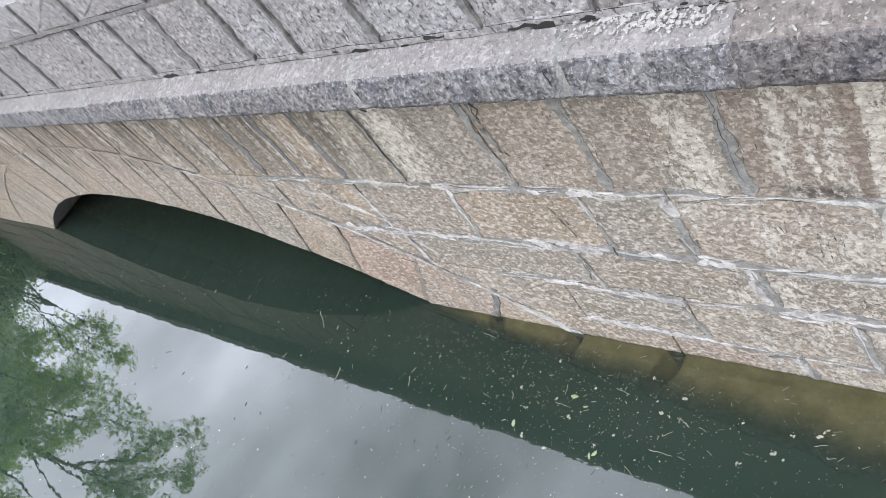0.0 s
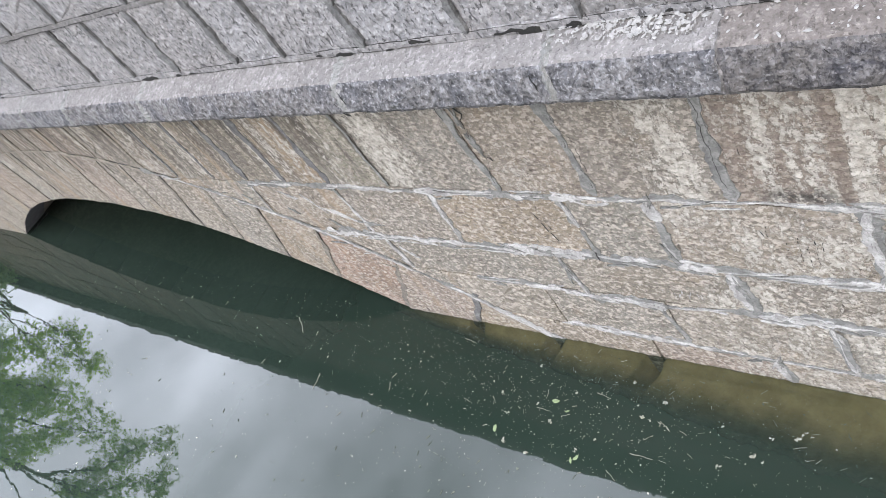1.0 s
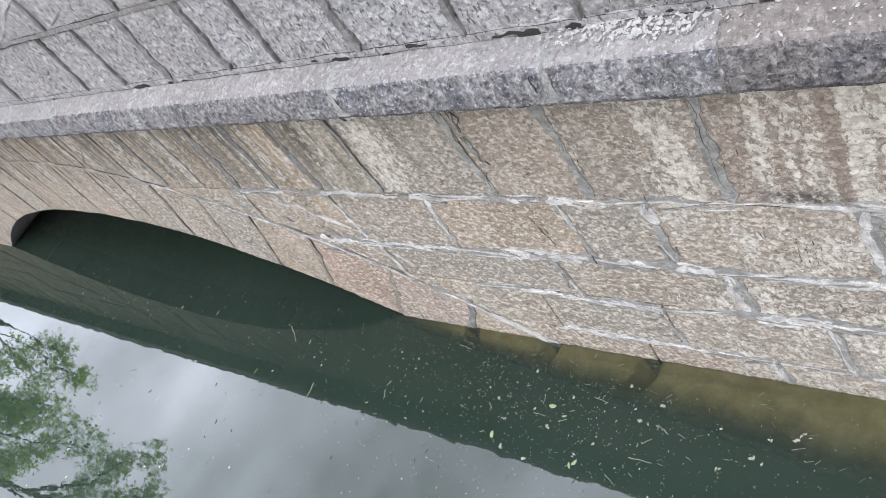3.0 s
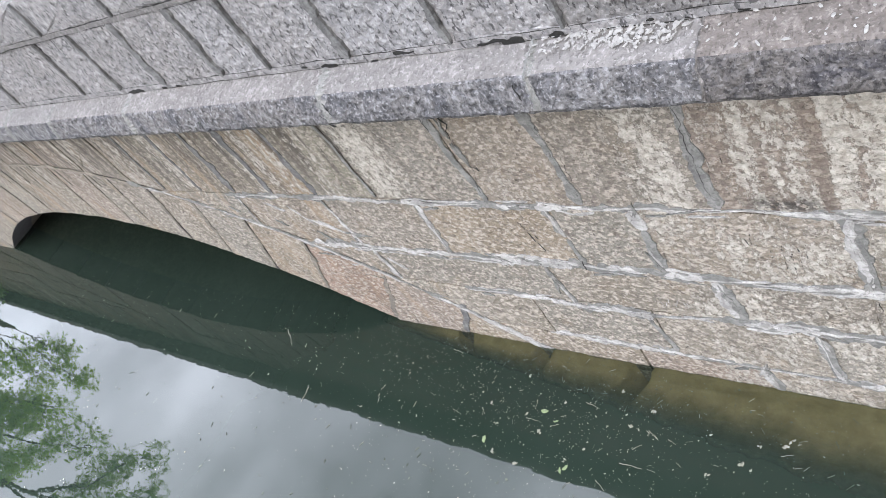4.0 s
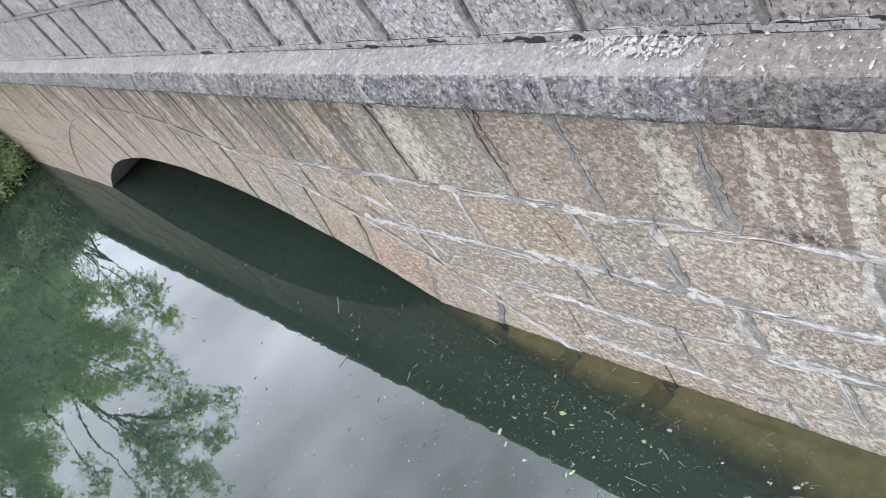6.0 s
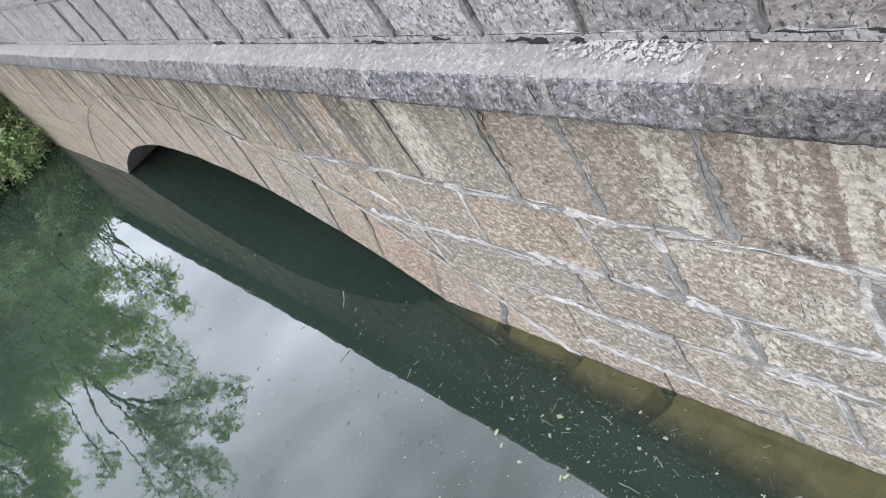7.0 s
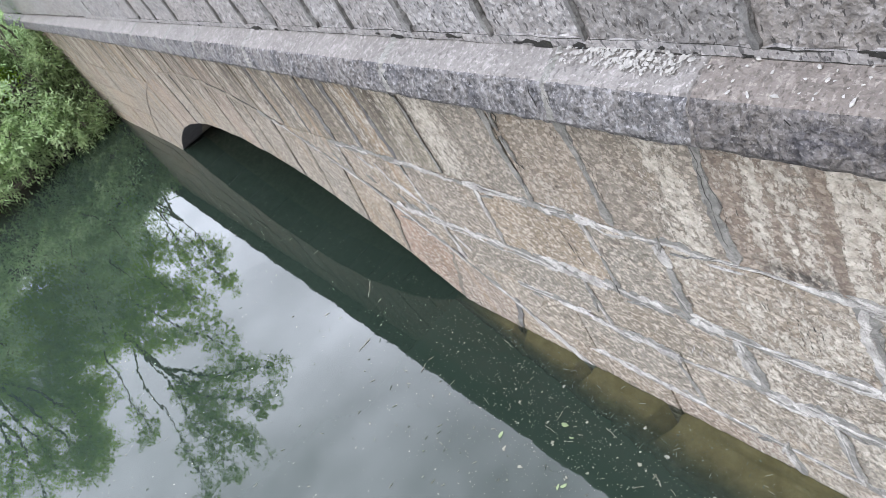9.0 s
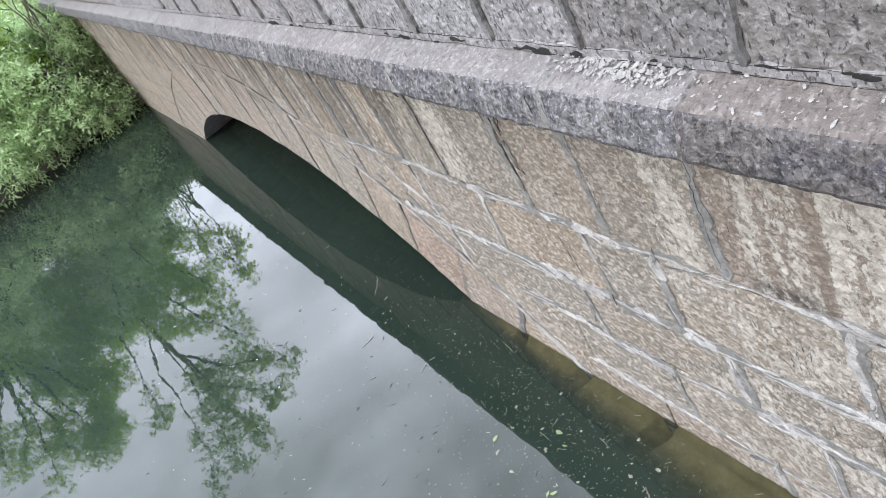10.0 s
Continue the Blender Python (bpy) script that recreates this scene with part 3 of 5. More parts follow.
for row, z0, z1 in COURSES:
    for x0, x1 in zip(row, row[1:]):
        gap_0, gap_1 = (0.008 if z1 > 1.5 and x < -1.2 else 0.003 if x > -1.7 else GAP for x in (x0, x1))
        poly = clipped([(x0 + gap_0, z0 + 0.004), (x1 - gap_1, z0 + 0.004), (x1 - gap_1, z1 - 0.004), (x0 + gap_0, z1 - 0.004)])
        if poly and len(poly) == 4 and x1 > -9.5 and x0 < 1.35:
            poly = [(x, max(z, -0.3)) for x, z in poly]
            tinted(relief_stone(poly, spandrel, GRANITE, -rng.uniform(0.002, 0.007), 0.1, cell=0.008 if x1 > -2.2 else 0.016), rng.choice(TINTS_HIGH if z1 > 1.5 and x1 < -0.9 else TINTS))
        elif poly:
            tinted(stone(poly, spandrel, GRANITE, y_face=-rng.uniform(0.002, 0.008)), rng.choice(TINTS))

# voussoirs, with a joint at the crown; those at the near haunch are uneven
ANGLES = [k * 0.071 for k in range(-10, 3)] + [0.183, 0.243, 0.303, 0.364, 0.426, 0.502, 0.573, 0.645, 0.71]
for start, end in zip(ANGLES, ANGLES[1:]):
    a0, a1 = start + 0.0007, end - 0.0007
    poly = [(ARC_X + r * math.sin(a), ARC_Z + r * math.cos(a)) for r, a in ((R_IN, a0), (R_IN, a1), (R_OUT - 0.003, a1), (R_OUT - 0.003, a0))]
    block = relief_stone(poly, ring, GRANITE, -rng.uniform(0.002, 0.007), 0.3, name="voussoir", cell=0.008 if start > 0.15 else 0.016)
    tinted(block, (0.205, 0.15, 0.12) if start == 0.426 else rng.choice(TINTS))
    # soffit and sides of each block take the shade-darkened stone
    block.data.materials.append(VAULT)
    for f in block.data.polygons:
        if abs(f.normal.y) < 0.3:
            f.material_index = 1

# string course: rough upright face dark with dirt, weathered top slope lightened in colour for skylight
STRING_JOINTS = joints([-2.15, -0.67, 0.24, 0.735], 0.6, 1.1, X_WEST, X_EAST)
PROFILE = ((0.03, 1.75), (-0.1, 1.745), (-0.16, 1.745), (-0.167, 1.76), (-0.16, 1.8), (-0.15, 1.838), (-0.142, 1.863),
           (-0.129, 1.874), (-0.09, 1.888), (-0.05, 1.901), (-0.02, 1.912), (0.03, 1.914))
def resampled(line, step):
    pts = []
    for (ay, az), (by, bz) in zip(line, line[1:]):
        k = max(1, round(math.hypot(by - ay, bz - az) / step))
        pts += [(ay + (by - ay) * i / k, az + (bz - az) * i / k) for i in range(k)]
    return pts + [line[-1]]


for x0, x1 in zip(STRING_JOINTS, STRING_JOINTS[1:]):
    near = x1 > -2.3 and x0 < 1.4
    profile = resampled(PROFILE, 0.008) if near else list(PROFILE)
    n = max(4, round((x1 - x0) / (0.009 if near else 0.045)))
    verts, faces = [], []
    shift_y, shift_z = rng.uniform(-0.002, 0.002), rng.uniform(-0.0015, 0.0015)
    for i in range(n + 1):
        x = x0 + 0.001 + (x1 - x0 - 0.002) * i / n
        worn = max(0.0, 1 - min(i, n - i) * (x1 - x0) / n / 0.012)
        for y, z in profile:
            front = max(0.0, min(1.0, (-0.005 - y) / 0.03))
            face = 1.0 if z < 1.871 else 0.25
            under = 0.007 * noise.noise((x * 9, 2, 1)) + 0.004 * noise.noise((x * 31, 2, 7)) if z < 1.77 else 0.0
            rough = front * face * (0.007 * noise.fractal((x * 22, y * 22, z * 22), 0.9, 2.0, 4) + 0.0018 * noise.noise((x * 80, y * 80, z * 80)) - 0.009 * max(0.0, noise.noise((x * 34, y * 34 + 5, z * 34)) - 0.32))
            verts.append((x, y + shift_y - rough * 0.9 + 0.002 * worn * front, z + shift_z + rough * 0.35 + under - 0.001 * worn * front))
    w = len(profile)
    for i in range(n):
        for j in range(w - 1):
            a = i * w + j
            faces.append((a, a + w, a + w + 1, a + 1))
    faces += [tuple(range(w)), tuple(range(n * w + w - 1, n * w - 1, -1))]
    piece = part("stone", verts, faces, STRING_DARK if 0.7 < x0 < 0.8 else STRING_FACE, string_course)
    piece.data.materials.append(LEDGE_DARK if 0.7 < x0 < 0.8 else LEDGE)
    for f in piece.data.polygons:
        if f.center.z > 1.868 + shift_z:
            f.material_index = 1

# parapet blocks
low = joints([-3.5, -2.6, -2.2, -1.78, -1.31, -0.98, -0.53, -0.06, 0.35, 0.86], 0.4, 0.6, X_WEST, X_EAST)
high = joints([-2.43, -1.7, -1.1, -0.6, 0.1], 0.45, 0.8, X_WEST, X_EAST)
for row, z0, z1 in ((low, 1.92, 2.29), (high, 2.29, 2.5)):
    for x0, x1 in zip(row, row[1:]):
        poly = [(x0 + 0.006, z0 + 0.006), (x1 - 0.006, z0 + 0.006), (x1 - 0.006, z1 - 0.004), (x0 + 0.006, z1 - 0.004)]
        if x1 > -7 and x0 < 1.35 and z0 < 2.0:
            relief_stone(poly, parapet, PARAPET_DARK if x0 > 0.3 else PARAPET, -0.031 - rng.uniform(0, 0.006), 0.05, amount=1.25, cell=0.008 if x1 > -2.7 else 0.016)
        else:
            block = stone(poly, parapet, PARAPET, y_face=-0.03 - rng.uniform(0, 0.008), y_back=0.31 if z1 > 2.4 else 0.05)
            block.data.materials.append(COPING_TOP)
            for f in block.data.polygons:
                if f.normal.z > 0.7:
                    f.material_index = 1

# pointing: a grey smear along each bed, and pale lime trowelled over parts of it
BEDS = (
    ([(-2.3, 1.115), (-2.1, 1.12), (-1.4, 1.13), (-0.84, 1.118), (-0.34, 1.125), (0.01, 1.124), (0.3, 1.142), (0.75, 1.143), (1.3, 1.142), (2.6, 1.13)], 0.036,
     ((-2.2, -1.8, 0.022), (-1.5, -0.98, 0.026), (-0.9, -0.45, 0.036), (-0.36, -0.2, 0.046), (-0.18, 0.07, 0.036), (0.05, 0.55, 0.016), (0.5, 2.5, 0.02))),
    ([(-1.9, 0.74), (-1.56, 0.735), (-1.08, 0.75), (-0.72, 0.752), (-0.11, 0.76), (0.38, 0.75), (0.66, 0.755), (0.95, 0.768), (2.5, 0.75)], 0.06,
     ((-1.85, -1.3, 0.04), (-1.35, -0.55, 0.05), (-0.6, -0.19, 0.055), (-0.12, 0.02, 0.026), (-0.02, 0.15, 0.04), (0.22, 0.37, 0.056), (0.36, 0.56, 0.02), (0.55, 0.76, 0.04), (0.74, 0.97, 0.05), (1.0, 2.4, 0.04))),
    ([(-0.94, 0.462), (-0.64, 0.478), (-0.37, 0.462), (-0.12, 0.442), (0.04, 0.446), (0.39, 0.488), (0.6, 0.485), (0.91, 0.488), (2.2, 0.475)], 0.055,
     ((-0.93, -0.66, 0.036), (-0.64, -0.4, 0.022), (-0.42, -0.16, 0.034), (-0.17, 0.06, 0.04), (0.08, 0.32, 0.018), (0.45, 0.61, 0.054), (0.6, 0.72, 0.034), (0.7, 1.0, 0.018), (1.1, 2.1, 0.03))),
    ([(-0.55, 0.165), (-0.23, 0.168), (0.29, 0.16), (0.73, 0.16), (2.0, 0.16)], 0.046,
     ((-0.54, -0.1, 0.036), (-0.12, 0.06, 0.045), (0.05, 0.24, 0.022), (0.22, 0.44, 0.026), (0.46, 0.75, 0.014), (0.8, 1.9, 0.03))),
    ([(ARC_X + (R_OUT + 0.004) * math.sin(a), ARC_Z + (R_OUT + 0.004) * math.cos(a)) for a in [0.22 + 0.02 * i for i in range(23)]], 0.04,
     ((-3.2, -2.55, 0.016), (-2.5, -1.95, 0.024), (-1.98, -1.4, 0.03), (-1.2, -0.95, 0.02), (-0.98, -0.66, 0.046), (-0.68, -0.45, 0.03))),
)


def stretch_of(line, x0, x1):
    """The piece of a bed between two places."""
    def at(x):
        for (ax, az), (bx, bz) in zip(line, line[1:]):
            if ax <= x <= bx:
                return (x, az + (bz - az) * (x - ax) / (bx - ax))
        return line[0] if x < line[0][0] else line[-1]
    a, b = at(x0), at(x1)
    return [a] + [q for q in line if a[0] + 0.01 < q[0] < b[0] - 0.01] + [b]


for pts, grey_w, smears in BEDS:
    lift = 0.0045 if len(pts) == 23 else 0.0
    ribbon(pts, grey_w, MORTAR_GREY, spandrel, y=-0.006 - lift, proud=0.002, ragged=1.0, sway_by=0.014, least=0.35, label="grey cement pointing")
    for x0, x1, pale_w in smears:
        piece = stretch_of(pts, x0, x1)
        ribbon(piece, pale_w * 0.85, MORTAR_PALE, spandrel, y=-0.0085 - lift, proud=0.002, ragged=1.4, sway_by=0.012, least=0.2, label="pale lime pointing")
        if pale_w > 0.03:
            shift = rng.choice((-1, 1)) * rng.uniform(0.4, 0.7) * pale_w
            ribbon([(x, z + shift) for x, z in piece], pale_w * 0.3, MORTAR_PALE, spandrel, y=-0.008 - lift, proud=0.002, ragged=1.6, sway_by=0.014, least=0.05, label="pale lime pointing")
ribbon([(ARC_X + (R_OUT + 0.002) * math.sin(a), ARC_Z + (R_OUT + 0.002) * math.cos(a)) for a in [-0.74 + 0.03 * i for i in range(37)]],
       0.03, MORTAR_TAN, spandrel, y=-0.0105, proud=0.001, ragged=1.0, least=0.5, label="buff pointing")
for a in ANGLES[1:-1]:
    ribbon([(ARC_X + r * math.sin(a), ARC_Z + r * math.cos(a)) for r in (R_IN + 0.02, R_OUT - 0.03)], 0.028 if a < 0.2 else 0.034, MORTAR_TAN if a < 0.2 else MORTAR_DARK, ring, y=-0.0085, proud=0.001,
           ragged=1.0, sway_by=0.01, least=0.55, label="worn pointing")
UPRIGHTS = ((-0.82, 1.12, -0.845, 0.76, 0.024), (-0.15, 1.12, -0.122, 0.95, 0.066), (0.236, 1.13, 0.235, 1.02, 0.04), (0.215, 0.9, 0.228, 0.79, 0.03), (0.912, 1.13, 0.93, 0.8, 0.044),
            (-0.335, 0.73, -0.3, 0.47, 0.024), (0.395, 0.74, 0.435, 0.52, 0.036), (0.7, 0.46, 0.733, 0.18, 0.034),
            (-1.4, 0.72, -1.375, 0.49, 0.026), (-1.475, 1.11, -1.44, 0.78, 0.03), (-2.2, 1.1, -2.23, 0.87, 0.03), (0.44, 0.14, 0.466, 0.02, 0.034))
for x0, z0, x1, z1, width in UPRIGHTS:
    ribbon([(x0, z0), (x1, z1)], width * 1.3, MORTAR_GREY, spandrel, y=-0.006, proud=0.003, ragged=0.9, label="grey cement pointing")
    ribbon([(x0, z0), (x1, z1)], width, MORTAR_PALE, spandrel, y=-0.0095, proud=0.0015, ragged=1.2, least=0.1, label="pale lime pointing")
GREY_UPRIGHTS = ((-0.446, 1.76, -0.4, 1.15, 0.05), (0.01, 1.76, 0.035, 1.15, 0.05), (0.545, 1.76, 0.53, 1.15, 0.05), (-0.122, 0.94, -0.114, 0.78, 0.04),
                 (0.23, 1.02, 0.232, 0.78, 0.05), (-1.07, 1.76, -1.04, 1.15, 0.026), (0.415, 0.73, 0.46, 0.51, 0.06),
                 (0.035, 0.44, 0.088, 0.18, 0.04), (0.445, 0.14, 0.48, 0.0, 0.05), (0.72, 0.44, 0.74, 0.18, 0.035), (0.935, 1.0, 0.95, 0.79, 0.03))
for x0, z0, x1, z1, width in GREY_UPRIGHTS:
    ribbon([(x0, z0), (x1, z1)], width, MORTAR_GREY, spandrel, y=-0.0085, proud=0.0015, ragged=0.6, sway_by=0.012, least=0.6, label="grey cement pointing")
ribbon([(-1.05, 0.33), (-1.2, 0.01)], 0.05, MORTAR_SHADE, spandrel, y=-0.0095, proud=0.002, ragged=0.6, least=0.8, label="dark cement pointing")
for x in COURSES[4][0]:
    if -7 < x < -1.2:
        ribbon([(x, 1.76), (x + 0.012, 1.15)], rng.uniform(0.03, 0.055) if x > -3.2 else 0.022, MORTAR_SHADE if x > -3.2 else MORTAR_DARK, spandrel, y=-0.0085, proud=0.0012, ragged=0.9, sway_by=0.014, least=0.6, label="dark sooty pointing")


def smear(x, z, length, width, turn, material, label):
    """A thin scuffed patch of mortar left on the stone beside a joint."""
    seed = rng.uniform(0, 90)
    c, d = math.cos(turn), math.sin(turn)
    verts, faces = [], []
    n = 40
    for ring, (scale, y) in enumerate(((1.0, -0.006), (0.93, -0.0118), (0.4, -0.0125))):
        for i in range(n):
            a = 2 * math.pi * i / n
            r = scale * max(0.15, 0.62 + 0.75 * noise.noise((math.cos(a) * 1.6 + seed, math.sin(a) * 1.6, 1)) + 0.55 * noise.noise((math.cos(a) * 6 + seed, math.sin(a) * 6, 8)))
            u, w = r * math.cos(a) * length / 2, r * math.sin(a) * width / 2
            verts.append((x + u * c - w * d, y, z + u * d + w * c))
    for ring in range(2):
        for i in range(n):
            j = (i + 1) % n
            faces.append((ring * n + i, ring * n + j, (ring + 1) * n + j, (ring + 1) * n + i))
    faces.append(tuple(range(2 * n, 3 * n)))
    return part("mortar_smear", verts, faces, material, spandrel, label)


for pts, grey_w, smears in BEDS:
    for x0, x1, pale_w in smears:
        if x0 > 1.0:
            continue
        for _ in range(max(1, round((x1 - x0) / 0.16))):
            x = rng.uniform(x0, x1)
            (_, z), = stretch_of(pts, x, x)[:1]
            pale = rng.random() < 0.55
            smear(x, z + rng.gauss(0, 0.016), rng.uniform(0.06, 0.2), max(0.01, pale_w * rng.uniform(0.4, 0.85)), rng.gauss(0, 0.15), MORTAR_PALE if pale else MORTAR_GREY, "scuffed mortar smear")
for x0, z0, x1, z1, width in UPRIGHTS:
    for _ in range(2):
        f = rng.random()
        smear(x0 + (x1 - x0) * f + rng.gauss(0, 0.012), z0 + (z1 - z0) * f, rng.uniform(0.06, 0.16), rng.uniform(0.012, 0.03), math.pi / 2 + rng.gauss(0, 0.25), rng.choice((MORTAR_PALE, MORTAR_GREY)), "scuffed mortar smear")
for x, z, length in ((-0.405, 1.66, 0.2), (-0.37, 1.55, 0.16), (-0.365, 1.42, 0.2), (0.03, 1.45, 0.18), (0.05, 1.24, 0.14)):
    smear(x, z, length, rng.uniform(0.03, 0.055), math.pi / 2 + rng.gauss(0, 0.12), MORTAR_GREY, "scuffed mortar smear")
for x, z in ((-1.75, 0.98), (-1.6, 0.9), (-1.42, 0.85), (-1.9, 1.03), (-1.3, 0.62), (-2.0, 0.9), (-1.7, 0.82), (-2.35, 1.0)):
    smear(x, z, rng.uniform(0.1, 0.26), rng.uniform(0.016, 0.04), -0.5 + rng.gauss(0, 0.4), rng.choice((MORTAR_PALE, MORTAR_GREY)), "scuffed mortar smear")
# open cracks beside the old pointing, laid on as near-black strips for their shade
for pts, width in (([(-0.455, 1.76), (-0.425, 1.7), (-0.39, 1.6)], 0.018), ([(-0.43, 1.7), (-0.445, 1.62), (-0.42, 1.55)], 0.01), ([(-0.38, 1.62), (-0.345, 1.57), (-0.35, 1.5)], 0.007), ([(-0.36, 1.5), (-0.37, 1.42), (-0.36, 1.32), (-0.385, 1.2)], 0.009), ([(-0.35, 1.36), (-0.325, 1.33)], 0.007), ([(0.05, 1.55), (0.052, 1.5), (0.075, 1.42), (0.06, 1.28)], 0.0045),
                   ([(0.52, 1.74), (0.53, 1.5), (0.53, 1.2)], 0.0015), ([(0.575, 1.6), (0.565, 1.42), (0.55, 1.3)], 0.0018), ([(-1.045, 1.74), (-1.03, 1.5), (-1.03, 1.16)], 0.002),
                   ([(-0.31, 1.03), (-0.3, 0.98)], 0.004), ([(-0.295, 0.965), (-0.275, 0.91)], 0.008), ([(-0.282, 0.9), (-0.265, 0.845)], 0.006), ([(-0.27, 0.95), (-0.262, 0.925)], 0.005), ([(-0.13, 0.86), (-0.12, 0.78)], 0.004), ([(-0.7, 1.8), (-0.685, 1.772), (-0.655, 1.752)], 0.009), ([(-0.645, 1.85), (-0.65, 1.79)], 0.004), ([(0.2, 1.86), (0.205, 1.79)], 0.005), ([(0.255, 1.85), (0.25, 1.8)], 0.003)):
    ribbon(pts, width, HOLE, spandrel if pts[0][1] < 1.8 else string_course, y=-0.0105 if pts[0][1] < 1.8 else -0.164, proud=0.0004, ragged=2.4, sway_by=0.03, lip=0.0003, name="crack", label="dark strip for the shade in an open crack")
# pale tool marks and small broken spots
for i in range(9):
    x, z = 0.1 + 0.02 * i + rng.uniform(-0.006, 0.006), rng.uniform(0.52, 0.57)
    ribbon([(x, z + 0.03), (x + rng.uniform(-0.012, 0.012), z)], 0.006, MORTAR_PALE, spandrel, y=-0.0105, proud=0.0004, ragged=1.2, sway_by=0.006, lip=0.0003, least=0.4, name="tool_mark", label="pale tool mark")
for x, z, length, width in ((0.585, 1.01, 0.03, 0.007), (0.21, 0.79, 0.05, 0.008), (-0.12, 0.8, 0.06, 0.01), (0.06, 0.43, 0.03, 0.008), (0.94, 0.72, 0.05, 0.008), (0.62, 1.4, 0.03, 0.005), (0.3, 1.03, 0.025, 0.005), (-0.5, 0.41, 0.04, 0.006)):
    ribbon([(x, z), (x + rng.uniform(-0.4, 0.4) * length, z - length)], width, HOLE, spandrel, y=-0.011, proud=0.0004, ragged=1.8, sway_by=0.02, lip=0.0003, least=0.2, name="crack", label="small broken spot")
# short dark tool marks on the limy stone
for x, top, foot in ((0.605, 1.04, 0.98), (0.655, 0.96, 0.9), (0.69, 0.99, 0.83), (0.715, 0.95, 0.84), (0.742, 0.98, 0.87), (0.768, 1.0, 0.93)):
    z = top
    while z > foot:
        length = rng.uniform(0.006, 0.02)
        ribbon([(x + 0.06 * (z - foot), z), (x + 0.06 * (z - foot), z - length)], rng.uniform(0.003, 0.0065), HOLE, spandrel, y=-0.011, proud=0.0004, ragged=1.6, sway_by=0.006, lip=0.0003, least=0.4, name="tool_mark", label="dark tool mark")
        z -= length + rng.uniform(0.004, 0.022)
# mortar fillet along the foot of the parapet, cracked along both edges and fallen out in places; cracks and holes are
# near-black strips standing for shade
ribbon([(-7.0, 1.922), (2.3, 1.922)], 0.036, PARAPET, parapet, y=-0.034, proud=0.004, ragged=0.35, sway_by=0.004, least=0.9, label="grey mortar fillet")
for z, width, least in ((1.938, 0.002, 0.15), (1.909, 0.0014, 0.05)):
    ribbon([(-5.0, z), (2.0, z)], width, HOLE, parapet, y=-0.0385, proud=0.0006, ragged=1.8, sway_by=0.006, lip=0.0006, least=least, name="crack", label="thin dark strip for the shade in a crack")
for h0, h1, z, height in ((-4.1, -4.04, 1.915, 0.01), (-3.1, -3.03, 1.912, 0.01), (-2.15, -2.0, 1.911, 0.022), (-1.83, -1.785, 1.912, 0.015), (-1.71, -1.66, 1.913, 0.013), (-0.8, -0.765, 1.918, 0.012), (-0.69, -0.6, 1.912, 0.017), (-0.435, -0.395, 1.909, 0.013), (-0.31, -0.215, 1.926, 0.022),
                          (0.04, 0.15, 1.916, 0.024), (0.13, 0.21, 1.918, 0.03), (0.295, 0.345, 1.914, 0.02), (0.59, 0.612, 1.92, 0.012), (0.69, 0.705, 1.914, 0.008), (0.82, 0.85, 1.912, 0.012),
                          (0.885, 0.93, 1.934, 0.01), (0.925, 1.03, 1.935, 0.005), (1.075, 1.11, 1.933, 0.01), (1.095, 1.15, 1.93, 0.016)):
    ribbon([(h0, z), ((h0 + h1) / 2, z + rng.uniform(-0.002, 0.002)), (h1, z)], height, HOLE, parapet, y=-0.0392, proud=0.0012, ragged=1.3, sway_by=0.006, least=0.55, lip=0.001, name="crack", label="dark strip for the shade in a mortar hole")


def seam(x, width, material, label):
    """A thin ragged smear of mortar over an upright joint of the string course, face and top."""
    line = resampled(PROFILE[3:-1], 0.01)
    verts, faces = [], []
    for i, (y, z) in enumerate(line):
        w1, w2 = width * rng.uniform(0.25, 0.8), width * rng.uniform(0.25, 0.8)
        lean = 0.006 * noise.noise((i * 0.4, x, 2))
        verts += [(x + lean - w1, y + 0.003, z - 0.002), (x + lean, y - 0.0055, z + 0.004), (x + lean + w2, y + 0.003, z - 0.002)]
    for i in range(len(line) - 1):
        for j in range(2):
            k = i * 3 + j
            faces.append((k, k + 1, k + 4, k + 3))
    return part("mortar_joint", verts, faces, material, string_course, label)


for x in STRING_JOINTS:
    if -6 < x < 1.5:
        seam(x, 0.012 if x > 0.6 else 0.06 if x < -0.5 else 0.034, LEDGE if x > 0.6 else MORTAR_GREY, "grey mortar seam")
ribbon([(0.982, 1.858), (0.989, 1.842)], 0.008, HOLE, string_course, y=-0.152, proud=0.002, ragged=0.6, lip=0.001, name="crack", label="small dark strip for the shade in a hole")
for row, z0, z1 in ((low, 1.935, 2.28), (high, 2.3, 2.49)):
    for x in row:
        if -5 < x < 1.6:
            ribbon([(x - 0.004, z1), (x + 0.006, z0)], 0.06 if -1.9 < x < -1.2 else rng.uniform(0.022, 0.042), MORTAR_SHADE, parapet, y=-0.045, proud=0.003, ragged=0.8, sway_by=0.01, least=0.6, lip=0.014, label="dark grey cement pointing")
ribbon([(-7.0, 2.29), (1.6, 2.29)], 0.034, LEDGE, parapet, y=-0.038, proud=0.003, ragged=0.5, sway_by=0.004, least=0.8, label="grey cement pointing")
for z in (2.276, 2.303):
    ribbon([(-5.0, z), (1.6, z)], 0.004, HOLE, parapet, y=-0.0405, proud=0.0004, ragged=2.2, sway_by=0.004, lip=0.0003, least=0.05, name="crack", label="thin dark strip for the shade in a crack")

